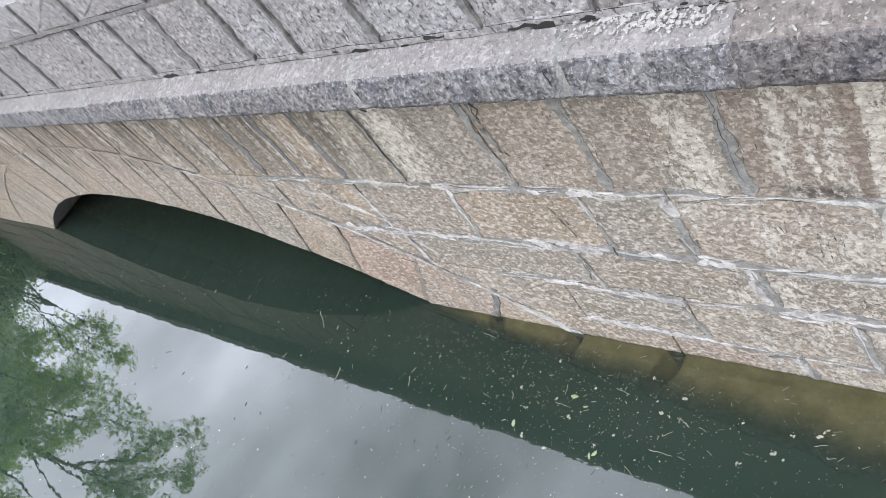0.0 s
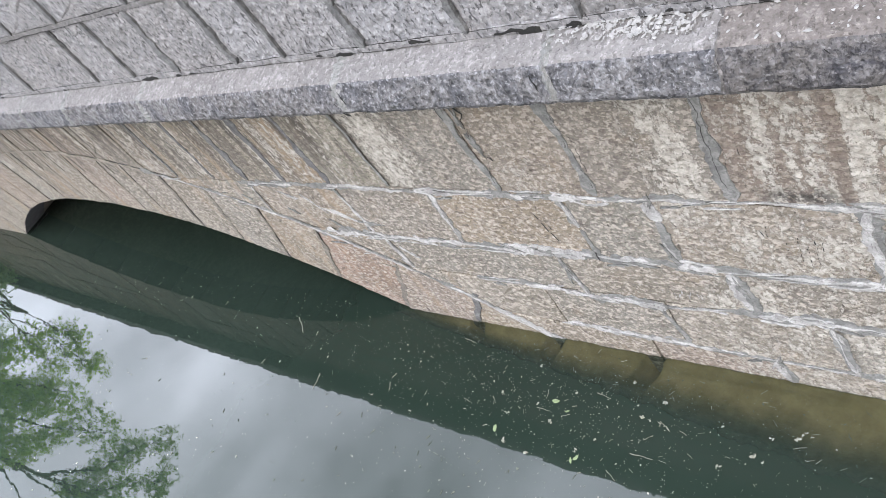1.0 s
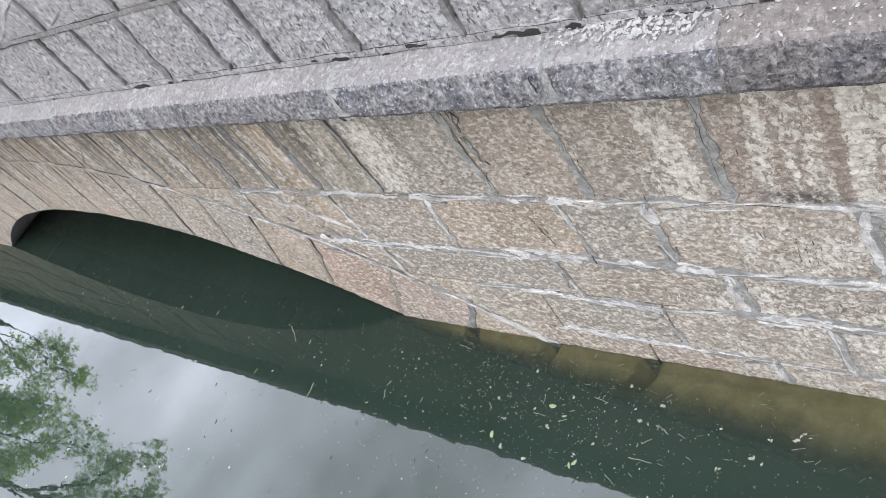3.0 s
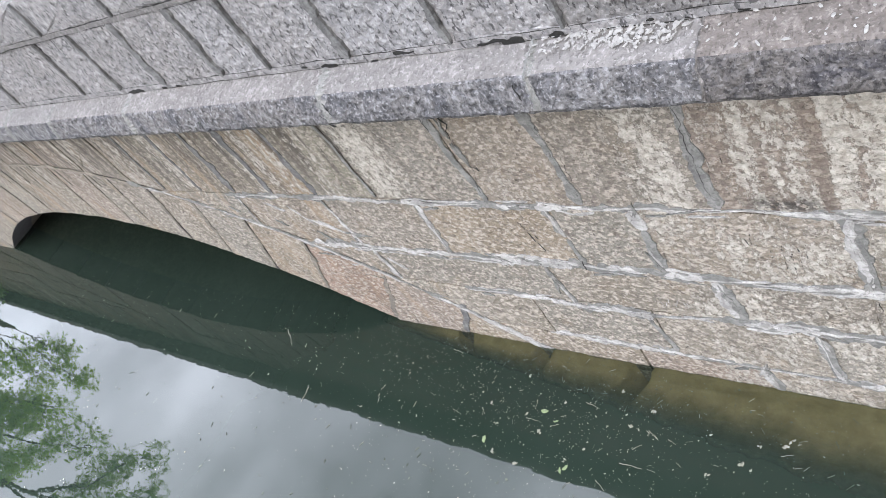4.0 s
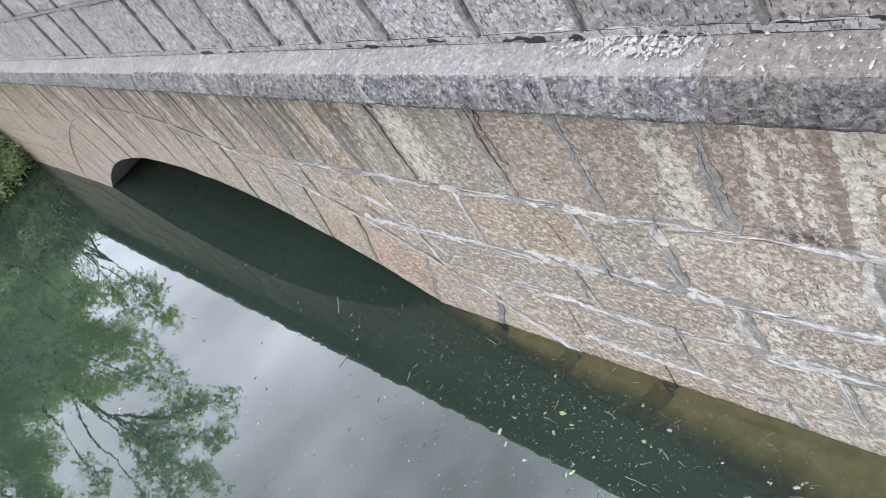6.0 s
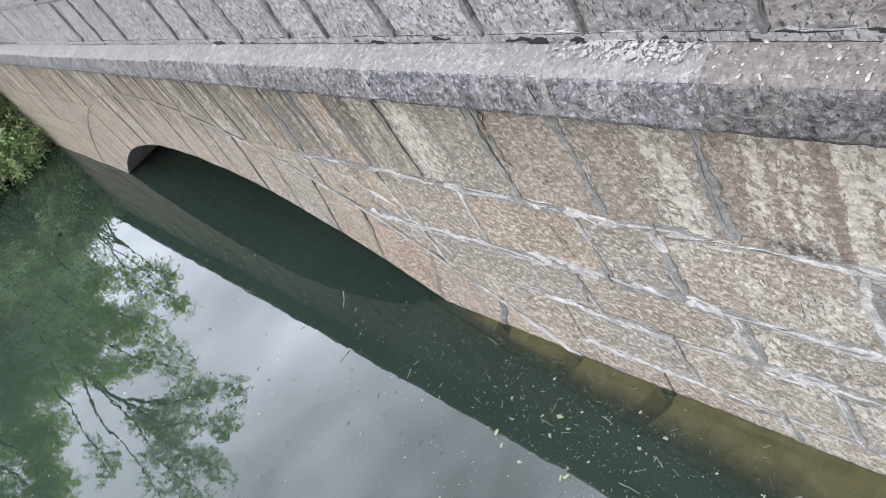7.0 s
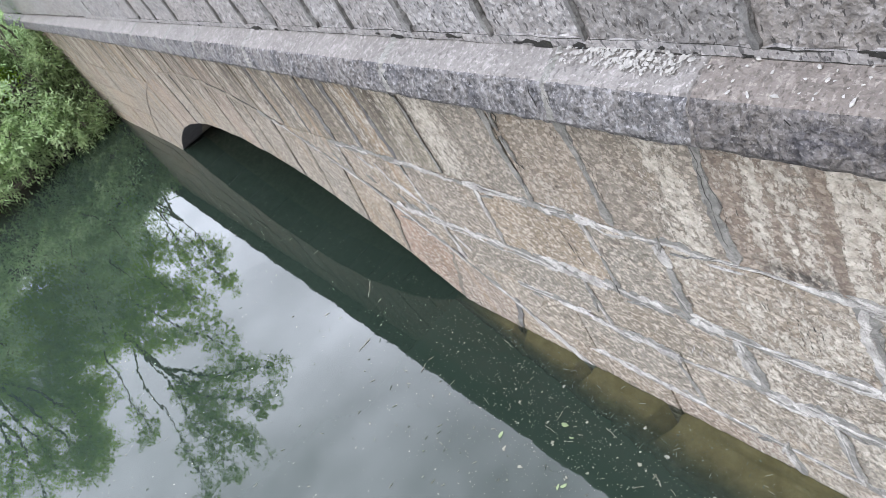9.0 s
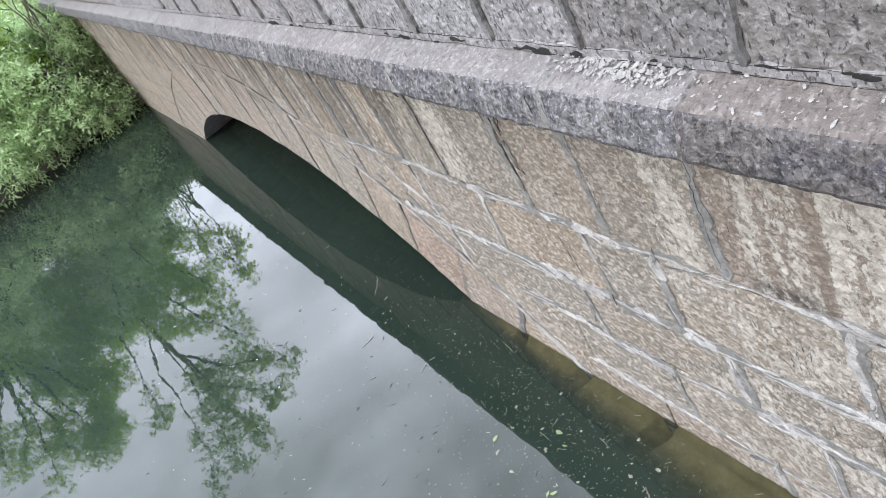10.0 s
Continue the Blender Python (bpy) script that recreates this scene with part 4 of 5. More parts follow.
# footing stones just under the water, with open joints between them and a drop into the murk in front
for (wx0, wx1), edge in (((-1.9, -1.25), ((-1.9, -0.04), (-1.43, -0.058), (-1.24, -0.05))), ((-1.215, -0.69), ((-1.19, -0.05), (-0.955, -0.085), (-0.76, -0.118))),
                         ((-0.65, -0.135), ((-0.705, -0.128), (-0.563, -0.14), (-0.415, -0.175), (-0.27, -0.165))),
                         ((-0.085, 1.15), ((-0.205, -0.182), (-0.066, -0.218), (0.09, -0.212), (0.34, -0.15), (0.465, -0.165), (0.545, -0.214), (0.68, -0.246), (1.15, -0.26))), ((1.17, 1.8), ((1.17, -0.26), (1.8, -0.28)))):
    rows, cols = 20, 22 if wx1 - wx0 < 1 else 50
    verts, faces = [], []
    for j in range(rows + 3):
        for i in range(cols + 1):
            f = i / cols
            ex = edge[0][0] + (edge[-1][0] - edge[0][0]) * f
            ey = stretch_of(edge, ex, ex + 0.001)[0][1]
            v = min(j / rows, 1.0)
            x, y = (wx0 + (wx1 - wx0) * f) * (1 - v) + ex * v, 0.05 * (1 - v) + ey * v
            out = min(1.0, max(0.0, -y * 11))
            z = -0.005 + 0.2 * min(y, 0.0) + out * (0.014 * noise.noise((x * 9, y * 9, 1)) + 0.008 * noise.noise((x * 25, y * 25, 4)) - 0.014)
            step = min(1.0, max(0.0, (-y - 0.028 - 0.008 * noise.noise((x * 6, 1, 9))) / 0.014)) * min(1.0, max(0.0, (x + 0.35) / 0.3))
            z -= 0.03 * step
            x, y = x + 0.014 * noise.noise((x * 12, y * 12, 7)), y + 0.03 * v * noise.noise((x * 7, 5, 2)) + 0.01 * v * noise.noise((x * 22, 5, 2))
            if j > rows:
                y, z = y - 0.03 * (j - rows), z - (0.05, 0.6)[j - rows - 1]
            if i in (0, cols):
                z -= 0.3
            verts.append((x, y, z))
    w = cols + 1
    faces = [(j * w + i, (j + 1) * w + i, (j + 1) * w + i + 1, j * w + i + 1) for j in range(rows + 2) for i in range(cols)]
    part("footing_stone", verts, faces, SILT, bridge, "submerged brown silty footing stone", smooth=True)


# ---- trees and bushes on the far bank ----
rng = random.Random(21)


def limb(points, r0, r1, sides=7):
    """A tapered limb along a bent line."""
    verts, faces = [], []
    n = len(points)
    for i, p in enumerate(points):
        p = Vector(p)
        d = (Vector(points[min(i + 1, n - 1)]) - Vector(points[max(i - 1, 0)])).normalized()
        u = d.orthogonal().normalized()
        v = d.cross(u)
        r = r0 + (r1 - r0) * i / (n - 1)
        for k in range(sides):
            a = 2 * math.pi * k / sides
            verts.append(p + (u * math.cos(a) + v * math.sin(a)) * r)
    for i in range(n - 1):
        for k in range(sides):
            faces.append((i * sides + k, i * sides + (k + 1) % sides, (i + 1) * sides + (k + 1) % sides, (i + 1) * sides + k))
    return verts, faces


def bent(a, b, count, sway):
    a, b = Vector(a), Vector(b)
    pts = []
    for i in range(count + 1):
        f = i / count
        w = Vector((noise.noise((f * 3 + a.x, a.y, b.z)), noise.noise((f * 3 + a.y, b.x, 4)), noise.noise((f * 3, b.y, a.z)) * 0.6)) * sway * math.sin(math.pi * f)
        pts.append(a.lerp(b, f) + w)
    return pts


def merge(target, verts, faces):
    k = len(target[0])
    target[0].extend(verts)
    target[1].extend(tuple(i + k for i in f) for f in faces)


def sprig(out, base, direction, length, leaves, size):
    """Narrow leaves set along a fine shoot."""
    d = direction.normalized()
    side = d.orthogonal().normalized()
    for i in range(leaves):
        f = (i + rng.random()) / leaves
        p = base + d * (length * f) + Vector((0, 0, -0.25 * length * f * f))
        side.rotate(Matrix.Rotation(2.4, 3, d))
        way = (d * 0.55 + side * 0.8 + Vector((0, 0, -0.25))).normalized()
        s = size * rng.uniform(0.65, 1.25)
        w = way.cross(Vector((rng.uniform(-1, 1), rng.uniform(-1, 1), 1))).normalized() * s * 0.16
        k = len(out[0])
        out[0].extend((p, p + way * s * 0.5 + w, p + way * s, p + way * s * 0.5 - w))
        out[1].append((k, k + 1, k + 2, k + 3))


def foliage(clumps, per_volume, size, shoots=(2.0, 4.0)):
    """Leaves on shoots that stand out of loose clumps (centre, radii)."""
    out = ([], [])
    for c, r in clumps:
        c, r = Vector(c), Vector(r)
        count = max(6, int(per_volume * (r.x * r.y * r.z) ** (2 / 3)))
        for _ in range(count):
            d = Vector((rng.gauss(0, 1), rng.gauss(0, 1), rng.gauss(0, 1))).normalized()
            reach = rng.random() ** 0.4
            b = c + Vector((d.x * r.x, d.y * r.y, d.z * r.z)) * reach
            sprig(out, b, d + Vector((0, 0, 0.25)) + Vector((rng.uniform(-.5, .5), rng.uniform(-.5, .5), rng.uniform(-.5, .3))), size * rng.uniform(*shoots), rng.randint(7, 12) if shoots[1] < 5 else rng.randint(11, 17), size)
    return out


def cluster(c, r, count, small=(0.28, 0.5), reach=(0.45, 0.95)):
    """A loose clump broken into small tufts."""
    out = []
    for _ in range(count):
        d = Vector((rng.gauss(0, 1), rng.gauss(0, 1), rng.gauss(0, 1))).normalized() * rng.uniform(*reach)
        k = rng.uniform(*small)
        out.append((Vector(c) + Vector((d.x * r[0], d.y * r[1], d.z * r[2])), (r[0] * k, r[1] * k, r[2] * k * 0.75)))
    return out


def tree(name, label, root, limbs, clumps, material, per_volume, size, trunk_radius, tufts=9):
    """Limbs are (radius, tuft size, share left bare, points after the fork)."""
    bush = "bush" in name
    t = thing(name, label, "bush" if bush else "tree", group="trees on the far bank")
    root = Vector((*root, ground_height(*root)))
    t.location = root
    fork = root + Vector((0, 0, 0.5 if bush else 1.0))
    v, f = limb([p - root for p in bent(root - Vector((0, 0, 0.4)), fork, 5, 0.2)], trunk_radius, trunk_radius * 0.75, 9)
    part("trunk", v, f, BARK, t, smooth=True)
    crown = []
    for c, r in clumps:
        crown += cluster(c, r, tufts)
    out = foliage(crown, per_volume, size, (3.0, 6.5) if bush else (2.0, 4.0))
    for radius, leafy, bare, *points in limbs:
        line = [fork]
        for p in points:
            line += bent(line[-1], p, 6, 0.09 * (Vector(p) - line[-1]).length)[1:]
        wood = ([], [])
        merge(wood, *limb([p - root for p in line], radius, 0.005))
        for i in range(max(1, int(bare * len(line))), len(line)):
            for _ in range(2):
                way = (line[i] - line[i - 1]).normalized() * 0.5 + Vector((rng.uniform(-.6, .6), rng.gauss(0, .55), rng.gauss(0.1, .5)))
                q = line[i] + way * leafy * rng.uniform(0.3, 1.0)
                merge(wood, *limb([p - root for p in bent(line[i - 1], q, 4, 0.12)], 0.011, 0.003, 4))
                r = leafy * rng.uniform(0.24, 0.46)
                if rng.random() < 0.88:
                    merge(out, *foliage([(q, (r * 1.45, r * 1.45, r * 0.9))], per_volume * 0.6, size, (2.4, 5.0) if bush else (1.4, 2.8)))
        part("limb", *wood, BARK, t, smooth=True)
    part("crown", [p - root for p in out[0]], out[1], material, t)
    return t


tree("willow_tree", "leafy willow tree leaning over the river bank", (-13.0, -2.0),
     [(0.07, 0.34, 0.6, (-12.6, -2.6, 2.9), (-12.4, -2.5, 4.2), (-12.3, -2.0, 5.0), (-12.2, -1.0, 5.7)),
      (0.05, 0.34, 0.6, (-12.6, -2.6, 2.9), (-12.4, -2.5, 4.2), (-12.3, -2.4, 5.2), (-12.2, -1.6, 6.3)),
      (0.045, 0.32, 0.6, (-12.6, -2.6, 2.9), (-12.4, -2.5, 4.2), (-12.3, -2.6, 5.5), (-12.2, -2.4, 6.8)),
      (0.03, 0.3, 0.68, (-12.6, -2.6, 2.9), (-12.4, -2.6, 4.4), (-12.3, -2.9, 5.5), (-12.3, -3.05, 6.7)),
      (0.025, 0.24, 0.7, (-12.5, -3.0, 4.3), (-12.3, -3.2, 5.5), (-12.2, -3.75, 6.9)),
      (0.025, 0.22, 0.7, (-12.5, -3.0, 3.2), (-12.3, -3.3, 4.2), (-12.2, -3.5, 5.0)),
      (0.03, 0.3, 0.6, (-12.7, -2.0, 3.0), (-12.4, -1.7, 4.0), (-12.3, -1.4, 4.6)),
      (0.03, 0.3, 0.55, (-12.7, -1.6, 2.6), (-12.4, -1.3, 3.1), (-12.3, -1.15, 3.5))],
     [((-13.0, -1.35, 1.4), (0.7, 0.6, 0.8)), ((-13.0, -1.7, 2.1), (0.8, 0.65, 0.8)), ((-13.1, -2.2, 2.8), (0.8, 0.75, 0.8)), ((-13.0, -3.0, 3.0), (0.8, 0.8, 0.7)),
      ((-13.0, -2.7, 1.8), (0.8, 1.0, 0.9)), ((-13.0, -0.95, 1.2), (0.6, 0.4, 0.5)), ((-14.2, -2.6, 2.4), (0.9, 1.0, 1.0)), ((-14.2, -1.7, 1.7), (0.9, 0.8, 1.0)),
      ((-12.6, -1.6, 2.75), (0.4, 0.36, 0.4)), ((-12.6, -1.55, 3.35), (0.35, 0.26, 0.32)), ((-12.6, -2.3, 3.1), (0.45, 0.45, 0.45)), ((-12.5, -2.1, 3.75), (0.35, 0.3, 0.3)), ((-12.6, -1.2, 2.4), (0.35, 0.28, 0.35)),
      ((-12.5, -3.6, 3.6), (0.45, 0.45, 0.35))], LEAF, 1700, 0.068, 0.09, 12)
tree("willow_sapling", "thin young willow leaning out beside the bridge", (-12.7, -0.35),
     [(0.02, 0.26, 0.68, (-12.4, -0.5, 1.5), (-12.3, -0.65, 2.3), (-12.2, -0.8, 3.0)),
      (0.012, 0.26, 0.7, (-12.4, -0.5, 1.7), (-12.2, -0.35, 2.5), (-12.1, -0.3, 3.1)),
      (0.012, 0.25, 0.72, (-12.4, -0.55, 1.8), (-12.2, -0.5, 2.8), (-12.0, -0.6, 3.6))], [], LEAF, 1500, 0.068, 0.024)
tree("willow_tree", "tall willow tree with sparse drooping upper branches", (-13.6, -4.8),
     [(0.05, 0.26, 0.55, (-12.7, -4.95, 2.6), (-12.4, -4.95, 3.3), (-12.3, -5.5, 4.5)),
      (0.04, 0.24, 0.6, (-12.6, -5.0, 2.9), (-12.4, -5.2, 3.4), (-12.3, -5.75, 4.0)),
      (0.04, 0.24, 0.6, (-12.6, -5.1, 2.7), (-12.4, -5.5, 3.1), (-12.3, -5.85, 3.5)),
      (0.035, 0.28, 0.6, (-12.6, -4.8, 3.0), (-12.4, -4.8, 3.6), (-12.3, -5.0, 4.2)),
      (0.04, 0.4, 0.5, (-12.6, -4.5, 3.0), (-12.4, -4.5, 4.0), (-12.3, -4.5, 4.6)),
      (0.04, 0.4, 0.5, (-12.6, -4.2, 3.0), (-12.4, -4.1, 3.7), (-12.3, -4.3, 4.4))],
     [((-13.2, -3.9, 2.7), (0.9, 0.8, 0.8)), ((-13.4, -4.4, 1.8), (0.9, 1.0, 1.0)), ((-13.4, -5.4, 1.9), (0.9, 1.0, 0.8)), ((-13.4, -6.6, 2.0), (1.0, 1.1, 0.9)),
      ((-14.4, -4.6, 2.3), (0.9, 1.2, 0.9)), ((-13.0, -4.3, 3.2), (0.7, 0.5, 0.5))], LEAF, 1700, 0.068, 0.11, 12)
for root, clumps in (
    ((-12.3, -0.9), [((-12.4, -1.3, 1.5), (0.5, 0.5, 0.45)), ((-11.7, -0.75, 0.42), (0.4, 0.35, 0.28)), ((-11.8, -1.25, 0.42), (0.45, 0.45, 0.3)), ((-12.0, -1.4, 1.2), (0.55, 0.45, 0.42))]),
    ((-12.4, -2.3), [((-12.0, -2.1, 0.8), (0.55, 0.55, 0.42)), ((-12.2, -1.9, 1.7), (0.55, 0.55, 0.5)), ((-12.3, -2.3, 2.4), (0.6, 0.6, 0.45)), ((-11.5, -2.2, 0.35), (0.42, 0.5, 0.26)), ((-11.6, -1.7, 0.6), (0.38, 0.42, 0.3))]),
    ((-18.5, -0.3), [((-18.0, 0.0, 1.7), (0.8, 0.8, 0.6)), ((-17.3, -0.6, 1.5), (0.8, 0.7, 0.6)), ((-16.2, -0.35, 1.5), (0.7, 0.3, 0.35)), ((-18.2, -0.6, 2.4), (0.8, 0.7, 0.6)), ((-19.0, 0.6, 2.3), (0.8, 0.9, 0.7))]),
    ((-19.0, -2.2), [((-18.0, -1.6, 2.2), (0.9, 0.9, 0.8)), ((-18.6, -2.8, 2.8), (0.9, 1.0, 0.8)), ((-18.0, -2.4, 1.7), (0.9, 1.0, 0.5))]),
    ((-14.2, -0.8), [((-14.0, -0.6, 1.4), (0.6, 0.3, 0.28)), ((-13.6, -0.95, 1.45), (0.5, 0.35, 0.35)), ((-14.6, -1.1, 1.7), (0.6, 0.5, 0.45)), ((-13.2, -0.6, 1.05), (0.45, 0.32, 0.3)), ((-13.0, -0.8, 1.9), (0.4, 0.25, 0.45)), ((-13.2, -0.75, 1.5), (0.45, 0.28, 0.3))]),
    ((-12.5, -3.9), [((-12.1, -3.4, 0.7), (0.65, 0.65, 0.5)), ((-12.4, -4.0, 1.6), (0.65, 0.7, 0.6)), ((-11.8, -4.4, 0.6), (0.6, 0.6, 0.4)), ((-11.5, -3.2, 0.4), (0.45, 0.5, 0.28))]),
):
    tree("willow_bush", "pale green leafy bush overhanging the water", root,
         [(0.022, 0.3, 0.45, (c[0][0] - 0.1, c[0][1] + 0.1, c[0][2] * 0.6 + 0.35), (c[0][0] + c[1][0] * 0.9, c[0][1] + rng.uniform(-.4, .4), c[0][2] + 0.25)) for c in clumps],
         clumps, LEAF_PALE, 330, 0.092, 0.04, 8)

# bushes close to the wall, their shade put into the leaf colour
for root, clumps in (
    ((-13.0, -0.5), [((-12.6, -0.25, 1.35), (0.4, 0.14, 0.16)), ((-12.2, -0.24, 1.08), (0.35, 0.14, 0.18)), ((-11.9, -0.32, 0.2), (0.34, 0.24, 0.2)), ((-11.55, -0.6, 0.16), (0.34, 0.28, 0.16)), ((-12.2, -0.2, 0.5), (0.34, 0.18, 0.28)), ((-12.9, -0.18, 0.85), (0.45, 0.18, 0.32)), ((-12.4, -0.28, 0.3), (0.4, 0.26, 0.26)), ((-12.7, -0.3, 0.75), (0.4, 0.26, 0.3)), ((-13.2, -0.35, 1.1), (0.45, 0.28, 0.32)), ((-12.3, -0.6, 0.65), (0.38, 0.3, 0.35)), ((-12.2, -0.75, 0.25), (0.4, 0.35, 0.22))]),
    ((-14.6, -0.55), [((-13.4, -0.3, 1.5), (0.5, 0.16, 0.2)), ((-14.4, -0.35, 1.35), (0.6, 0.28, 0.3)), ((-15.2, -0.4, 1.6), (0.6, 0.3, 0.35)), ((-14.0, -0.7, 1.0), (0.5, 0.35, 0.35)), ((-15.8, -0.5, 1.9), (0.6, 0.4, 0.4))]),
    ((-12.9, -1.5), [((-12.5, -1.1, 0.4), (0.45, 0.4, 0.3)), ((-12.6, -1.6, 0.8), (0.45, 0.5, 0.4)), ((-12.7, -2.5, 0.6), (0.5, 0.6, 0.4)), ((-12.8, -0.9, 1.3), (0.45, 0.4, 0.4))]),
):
    tree("shaded_bush", "bush with shade-darkened green leaves and bare brown branches at the waterline", root,
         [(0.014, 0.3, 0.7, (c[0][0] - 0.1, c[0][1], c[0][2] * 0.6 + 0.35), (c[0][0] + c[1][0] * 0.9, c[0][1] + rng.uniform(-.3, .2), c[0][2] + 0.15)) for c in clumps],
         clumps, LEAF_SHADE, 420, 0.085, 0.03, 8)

# ---- flakes on the ledge ----
def ledge_z(y):
    return 1.8772 + (y + 0.128) * 0.385


def flake(out, x, y, z, size, slope=0.0):
    """A thin chip with a broken outline."""
    n = rng.randint(5, 7)
    turn, stretch = rng.uniform(0, 6.3), rng.uniform(0.25, 0.8)
    k = len(out[0])
    for lift in (0.0, size * 0.16):
        for i in range(n):
            a = 2 * math.pi * i / n
            r = size * rng.uniform(0.55, 1.15) * (1 if not lift else 0.88)
            dx, dy = r * math.cos(a), r * stretch * math.sin(a)
            dx, dy = dx * math.cos(turn) - dy * math.sin(turn), dx * math.sin(turn) + dy * math.cos(turn)
            out[0].append((x + dx, y + dy, z + slope * dy + lift))
    out[1].append(tuple(range(k + n, k + 2 * n)))
    for i in range(n):
        j = (i + 1) % n
        out[1].append((k + i, k + j, k + n + j, k + n + i))


chips = ([], [])
for _ in range(420):
    x, y = rng.gauss(0.5, 0.11), rng.uniform(-0.085, -0.028)
    flake(chips, x, y - max(0, (x - 0.45)) * 0.09 * rng.random(), ledge_z(y), 0.002 + 0.0095 * rng.random() ** 2, 0.385)
for _ in range(60):
    x, y = rng.uniform(0.25, 1.3), rng.uniform(-0.12, -0.025)
    flake(chips, x, y, ledge_z(y), rng.uniform(0.002, 0.006), 0.385)
lime_chips = new("lime_chips", mesh_from("lime_chips", *chips, CHIP))
lime_chips.matrix_world = BATTER
tagged(lime_chips, "scatter of small white lime flakes on the ledge", "debris", kind="stuff")
for x, y, size in ((0.6, -0.06, 0.019), (0.63, -0.09, 0.015), (0.68, -0.045, 0.02), (0.57, -0.095, 0.014), (0.83, -0.12, 0.014), (0.88, -0.122, 0.018), (0.94, -0.118, 0.022),
                   (0.86, -0.04, 0.014), (1.0, -0.05, 0.012), (1.03, -0.075, 0.012), (1.1, -0.115, 0.02), (0.4, -0.04, 0.011), (0.48, -0.06, 0.014), (0.76, -0.1, 0.012)):
    one = ([], [])
    flake(one, 0, 0, 0, size * 0.6, 0.385)
    chip = new("lime_flake", mesh_from("lime_flake", *one, CHIP))
    chip.matrix_world = BATTER @ pose(x, y, ledge_z(y))
    tagged(chip, "flat white lime flake lying on the ledge", "debris", group="flakes on the ledge")

# ---- floating scraps ----
scraps = ([], [])
for _ in range(4000):
    if rng.random() < 0.5:
        x, y = rng.gauss(-0.5, 0.75), -abs(rng.gauss(0.25, 0.3)) - 0.04
    else:
        x, y = rng.uniform(-6.0, 1.0), -0.05 - 3.4 * rng.random() ** 1.3
    flake(scraps, x, y, 0.001, (rng.uniform(0.0011, 0.003) if rng.random() < 0.9 else rng.uniform(0.003, 0.006)) * (1.7 if y < -0.7 or x < -2.0 else 1.15))
for _ in range(520):
    if rng.random() < 0.4:
        x, y = rng.gauss(-0.4, 0.7), -abs(rng.gauss(0.3, 0.3)) - 0.04
    else:
        x, y = rng.uniform(-5.5, 1.0), rng.uniform(-3.0, -0.05)
    a, length, w = rng.uniform(0, 3.14), 0.005 + 0.03 * rng.random() ** 2.2, rng.uniform(0.0005, 0.0012) * (1.6 if y < -0.7 or x < -2.0 else 1.0)
    k = len(scraps[0])
    c, d = math.cos(a), math.sin(a)
    for f, g, lift in ((-1, -1, 0.001), (1, -1, 0.001), (1, 1, 0.001), (-1, 1, 0.001), (-0.9, 0, 0.004), (0.9, 0, 0.004)):
        scraps[0].append((x + c * f * length / 2 - d * g * w, y + d * f * length / 2 + c * g * w, lift))
    scraps[1].extend([(k, k + 1, k + 5, k + 4), (k + 3, k + 4, k + 5, k + 2), (k, k + 4, k + 3), (k + 1, k + 2, k + 5)])
floating = new("floating_debris", mesh_from("floating_debris", *scraps, FLOAT_MIXED))
tagged(floating, "tiny pale scraps and seeds floating on the water", "debris", kind="stuff")


def floating_leaf(x, y, size, turn, material, label):
    """A narrow curled leaf with a raised midrib and an uneven edge, lying on the water."""
    verts, faces = [], []
    slim = rng.uniform(0.16, 0.3)
    for i in range(8):
        f = i / 7
        for g, lift in ((-1, 0.25), (0, 0.0), (1, 0.2)):
            w = size * slim * math.sin(math.pi * min(1, f * 0.93 + 0.05)) ** 0.8 * rng.uniform(0.7, 1.15)
            verts.append((size * (f - 0.5), w * g + size * 0.25 * (f - 0.5) ** 2, 0.002 + size * 0.12 * lift * abs(g) + size * 0.08 * (f - 0.5) ** 2))
    for i in range(7):
        for j in range(2):
            a = i * 3 + j
            faces.append((a, a + 3, a + 4, a + 1))
    leaf = new("floating_leaf", mesh_from("floating_leaf", verts, faces, material, True))
    leaf.matrix_world = pose(x, y, 0, 0, 0, turn)
    return tagged(leaf, label, "leaf", group="leaves on the water")


for x, y, size, turn in ((-0.54, -0.345, 0.042, 10), (-0.8, -0.56, 0.04, -70), (-0.32, -0.58, 0.034, 60), (-0.34, -0.6, 0.034, -60), (-0.46, -0.38, 0.026, 25)):
    floating_leaf(x, y, size, turn, FLOAT_LEAF, "small yellow-green leaf floating on the water")


def husk(x, y, size):
    """A dry scrap of bud husk or petal: two or three broken flakes stuck together."""
    one = ([], [])
    for _ in range(rng.randint(2, 3)):
        flake(one, rng.uniform(-0.5, 0.5) * size, rng.uniform(-0.5, 0.5) * size, 0.001, size * rng.uniform(0.4, 0.75))
    ob = new("floating_husk", mesh_from("floating_husk", *one, FLOAT_PALE))
    ob.matrix_world = pose(x, y, 0, 0, 0, rng.uniform(0, 360))
    return tagged(ob, "pale dry bud husk floating on the water", "debris", group="husks on the water")


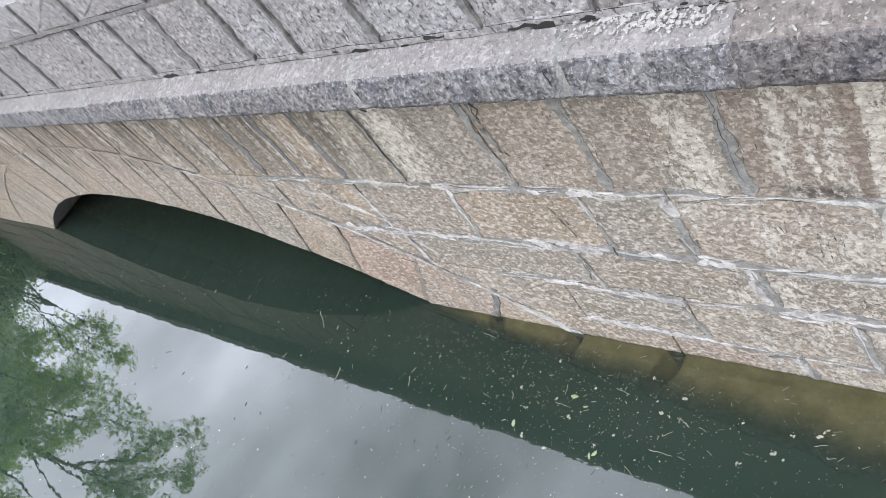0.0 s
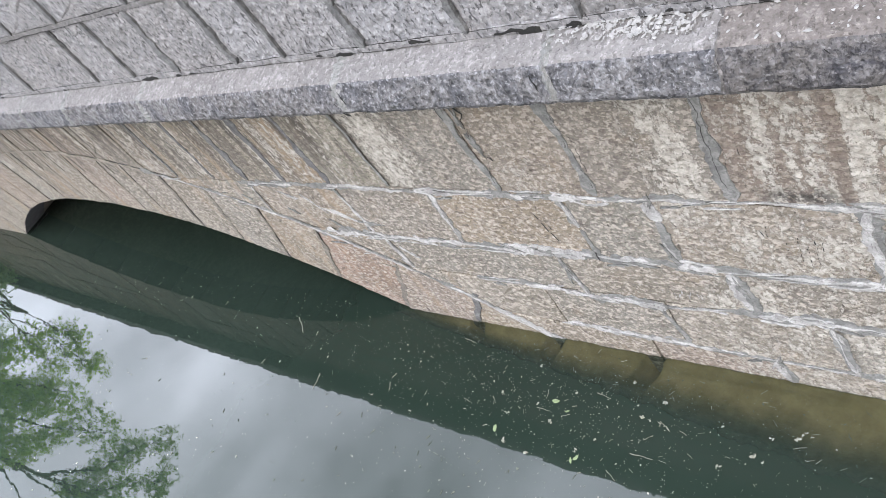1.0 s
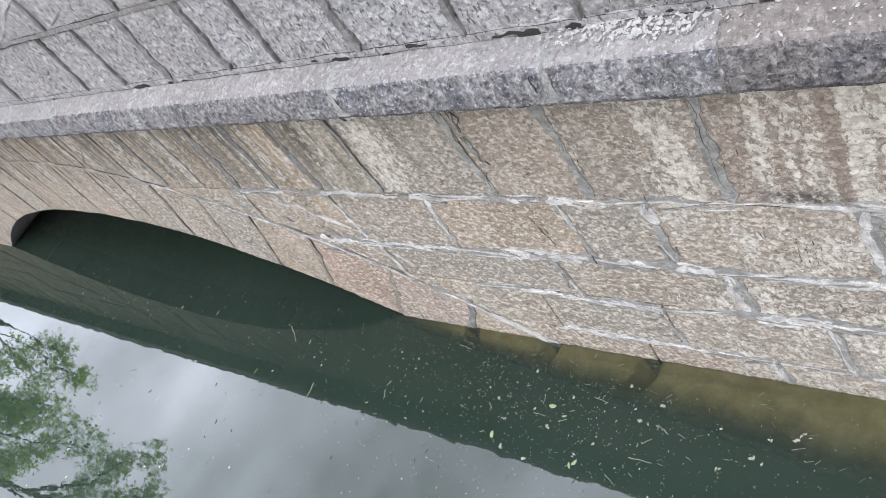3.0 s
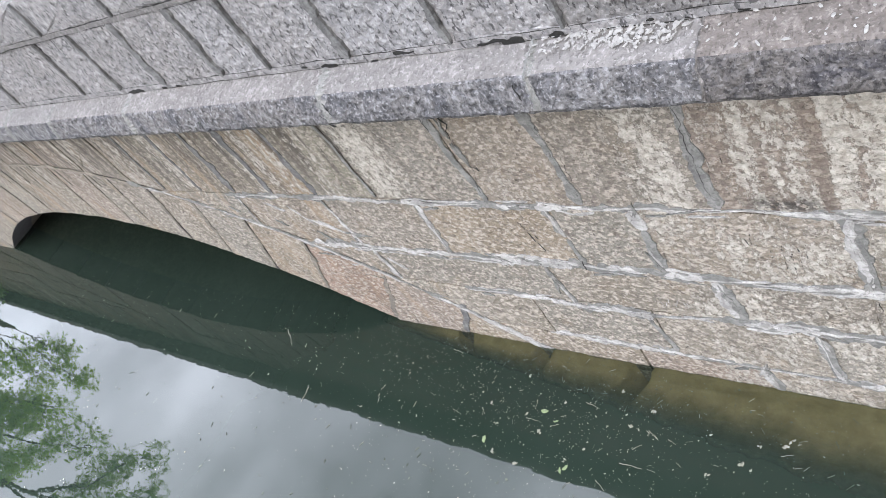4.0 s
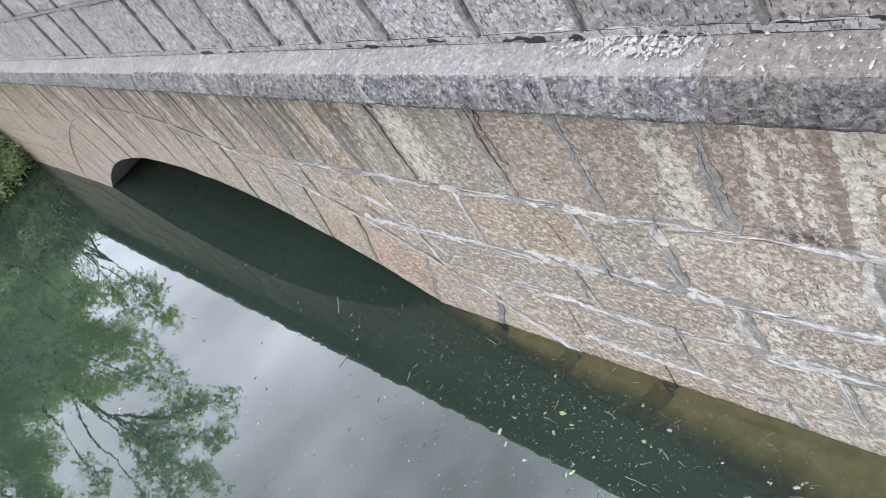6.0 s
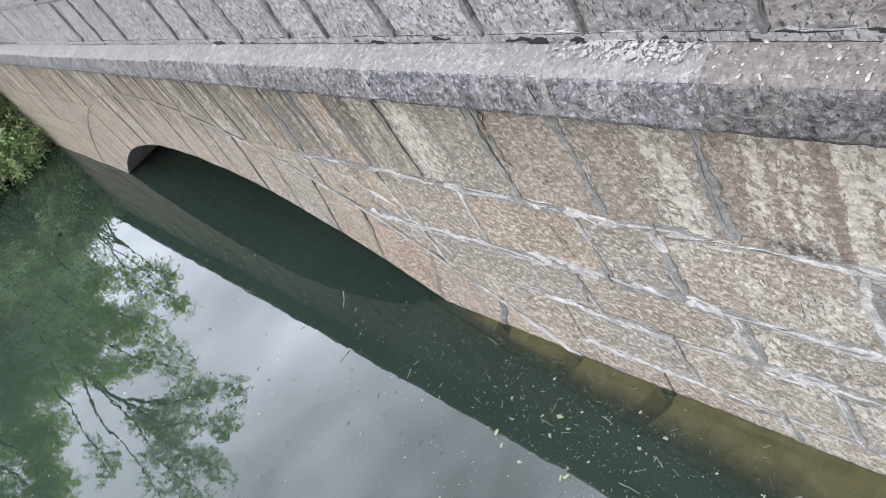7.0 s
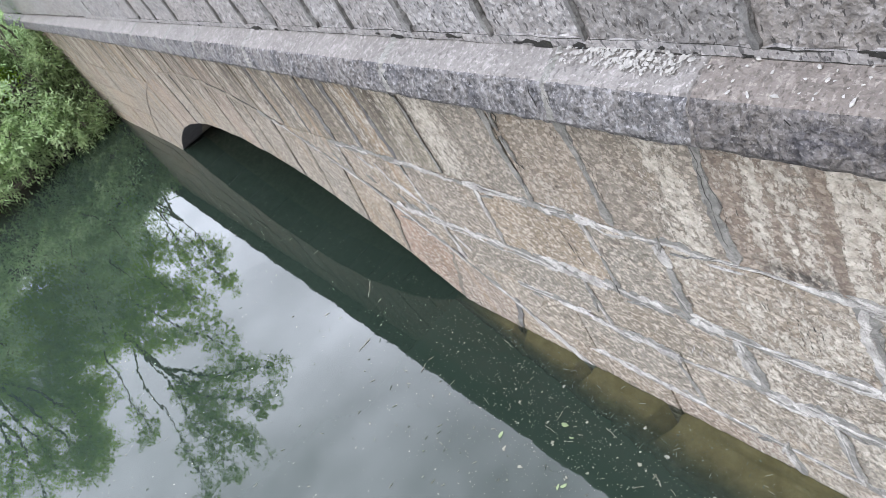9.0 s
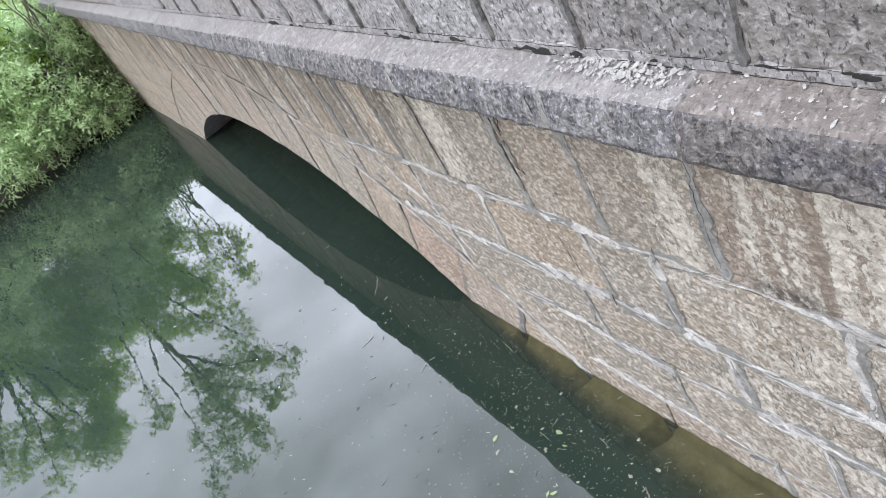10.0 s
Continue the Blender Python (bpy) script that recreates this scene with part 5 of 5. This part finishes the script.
for x, y, size in ((-0.527, -0.453, 0.02), (-0.017, -0.222, 0.017), (-0.782, -0.464, 0.014), (-0.631, -0.384, 0.016), (-0.346, -0.548, 0.017), (-0.268, -0.476, 0.015), (-0.724, -0.606, 0.018), (-0.574, -0.625, 0.016),
                   (0.564, -0.221, 0.016), (0.55, -0.245, 0.017), (0.578, -0.216, 0.011), (0.459, -0.268, 0.012), (0.414, -0.358, 0.02), (0.455, -0.372, 0.01), (0.295, -0.434, 0.014), (0.255, -0.27, 0.012),
                   (-0.093, -0.317, 0.015), (-0.052, -0.317, 0.011), (-0.853, -0.373, 0.013), (-0.929, -0.323, 0.012), (-0.708, -0.179, 0.016), (-0.19, -0.161, 0.015), (-0.204, -0.34, 0.01), (-0.457, -0.282, 0.014),
                   (-1.276, -0.543, 0.014), (-1.366, -0.602, 0.014), (-1.466, -0.322, 0.013), (-1.63, -0.237, 0.013), (-1.688, -0.581, 0.013)):
    husk(x, y, size)
for x, y, length, turn in ((-3.53, -0.25, 0.036, -90), (-2.6, -0.28, 0.164, -38), (-2.17, -0.61, 0.1, -85), (-2.75, -0.59, 0.04, -112), (-1.6, -0.44, 0.037, -112), (-1.59, -0.51, 0.061, -64), (-1.85, -0.75, 0.034, -118),
                           (-0.31, -0.26, 0.078, -10), (-0.6, -0.32, 0.052, -79), (-0.88, -0.42, 0.048, -43), (-0.59, -0.4, 0.07, -2), (-0.03, -0.4, 0.048, 43), (-0.03, -0.49, 0.108, 1), (0.02, -0.33, 0.063, -31),
                           (0.57, -0.28, 0.049, 23), (0.17, -0.43, 0.03, -28), (0.11, -0.34, 0.041, -20), (0.62, -0.32, 0.028, 23), (-1.04, -0.46, 0.048, -13), (-1.21, -0.13, 0.084, -8), (-0.85, -0.37, 0.026, -77),
                           (-0.13, -0.61, 0.068, -30), (-0.46, -0.4, 0.044, -153)):
    thick = (0.0011 + 0.008 * length) * (1.5 if x < -1.4 else 1.0)
    v, f = limb(bent((-length / 2, 0, 0.002), (length / 2, 0, 0.003), 5, length * 0.07), thick, thick * 0.5, 5)
    twig = new("floating_twig", mesh_from("floating_twig", v, f, TWIG, True))
    twig.matrix_world = pose(x, y, 0, 0, 0, turn)
    tagged(twig, "thin pale twig floating on the water", "twig", group="twigs on the water")
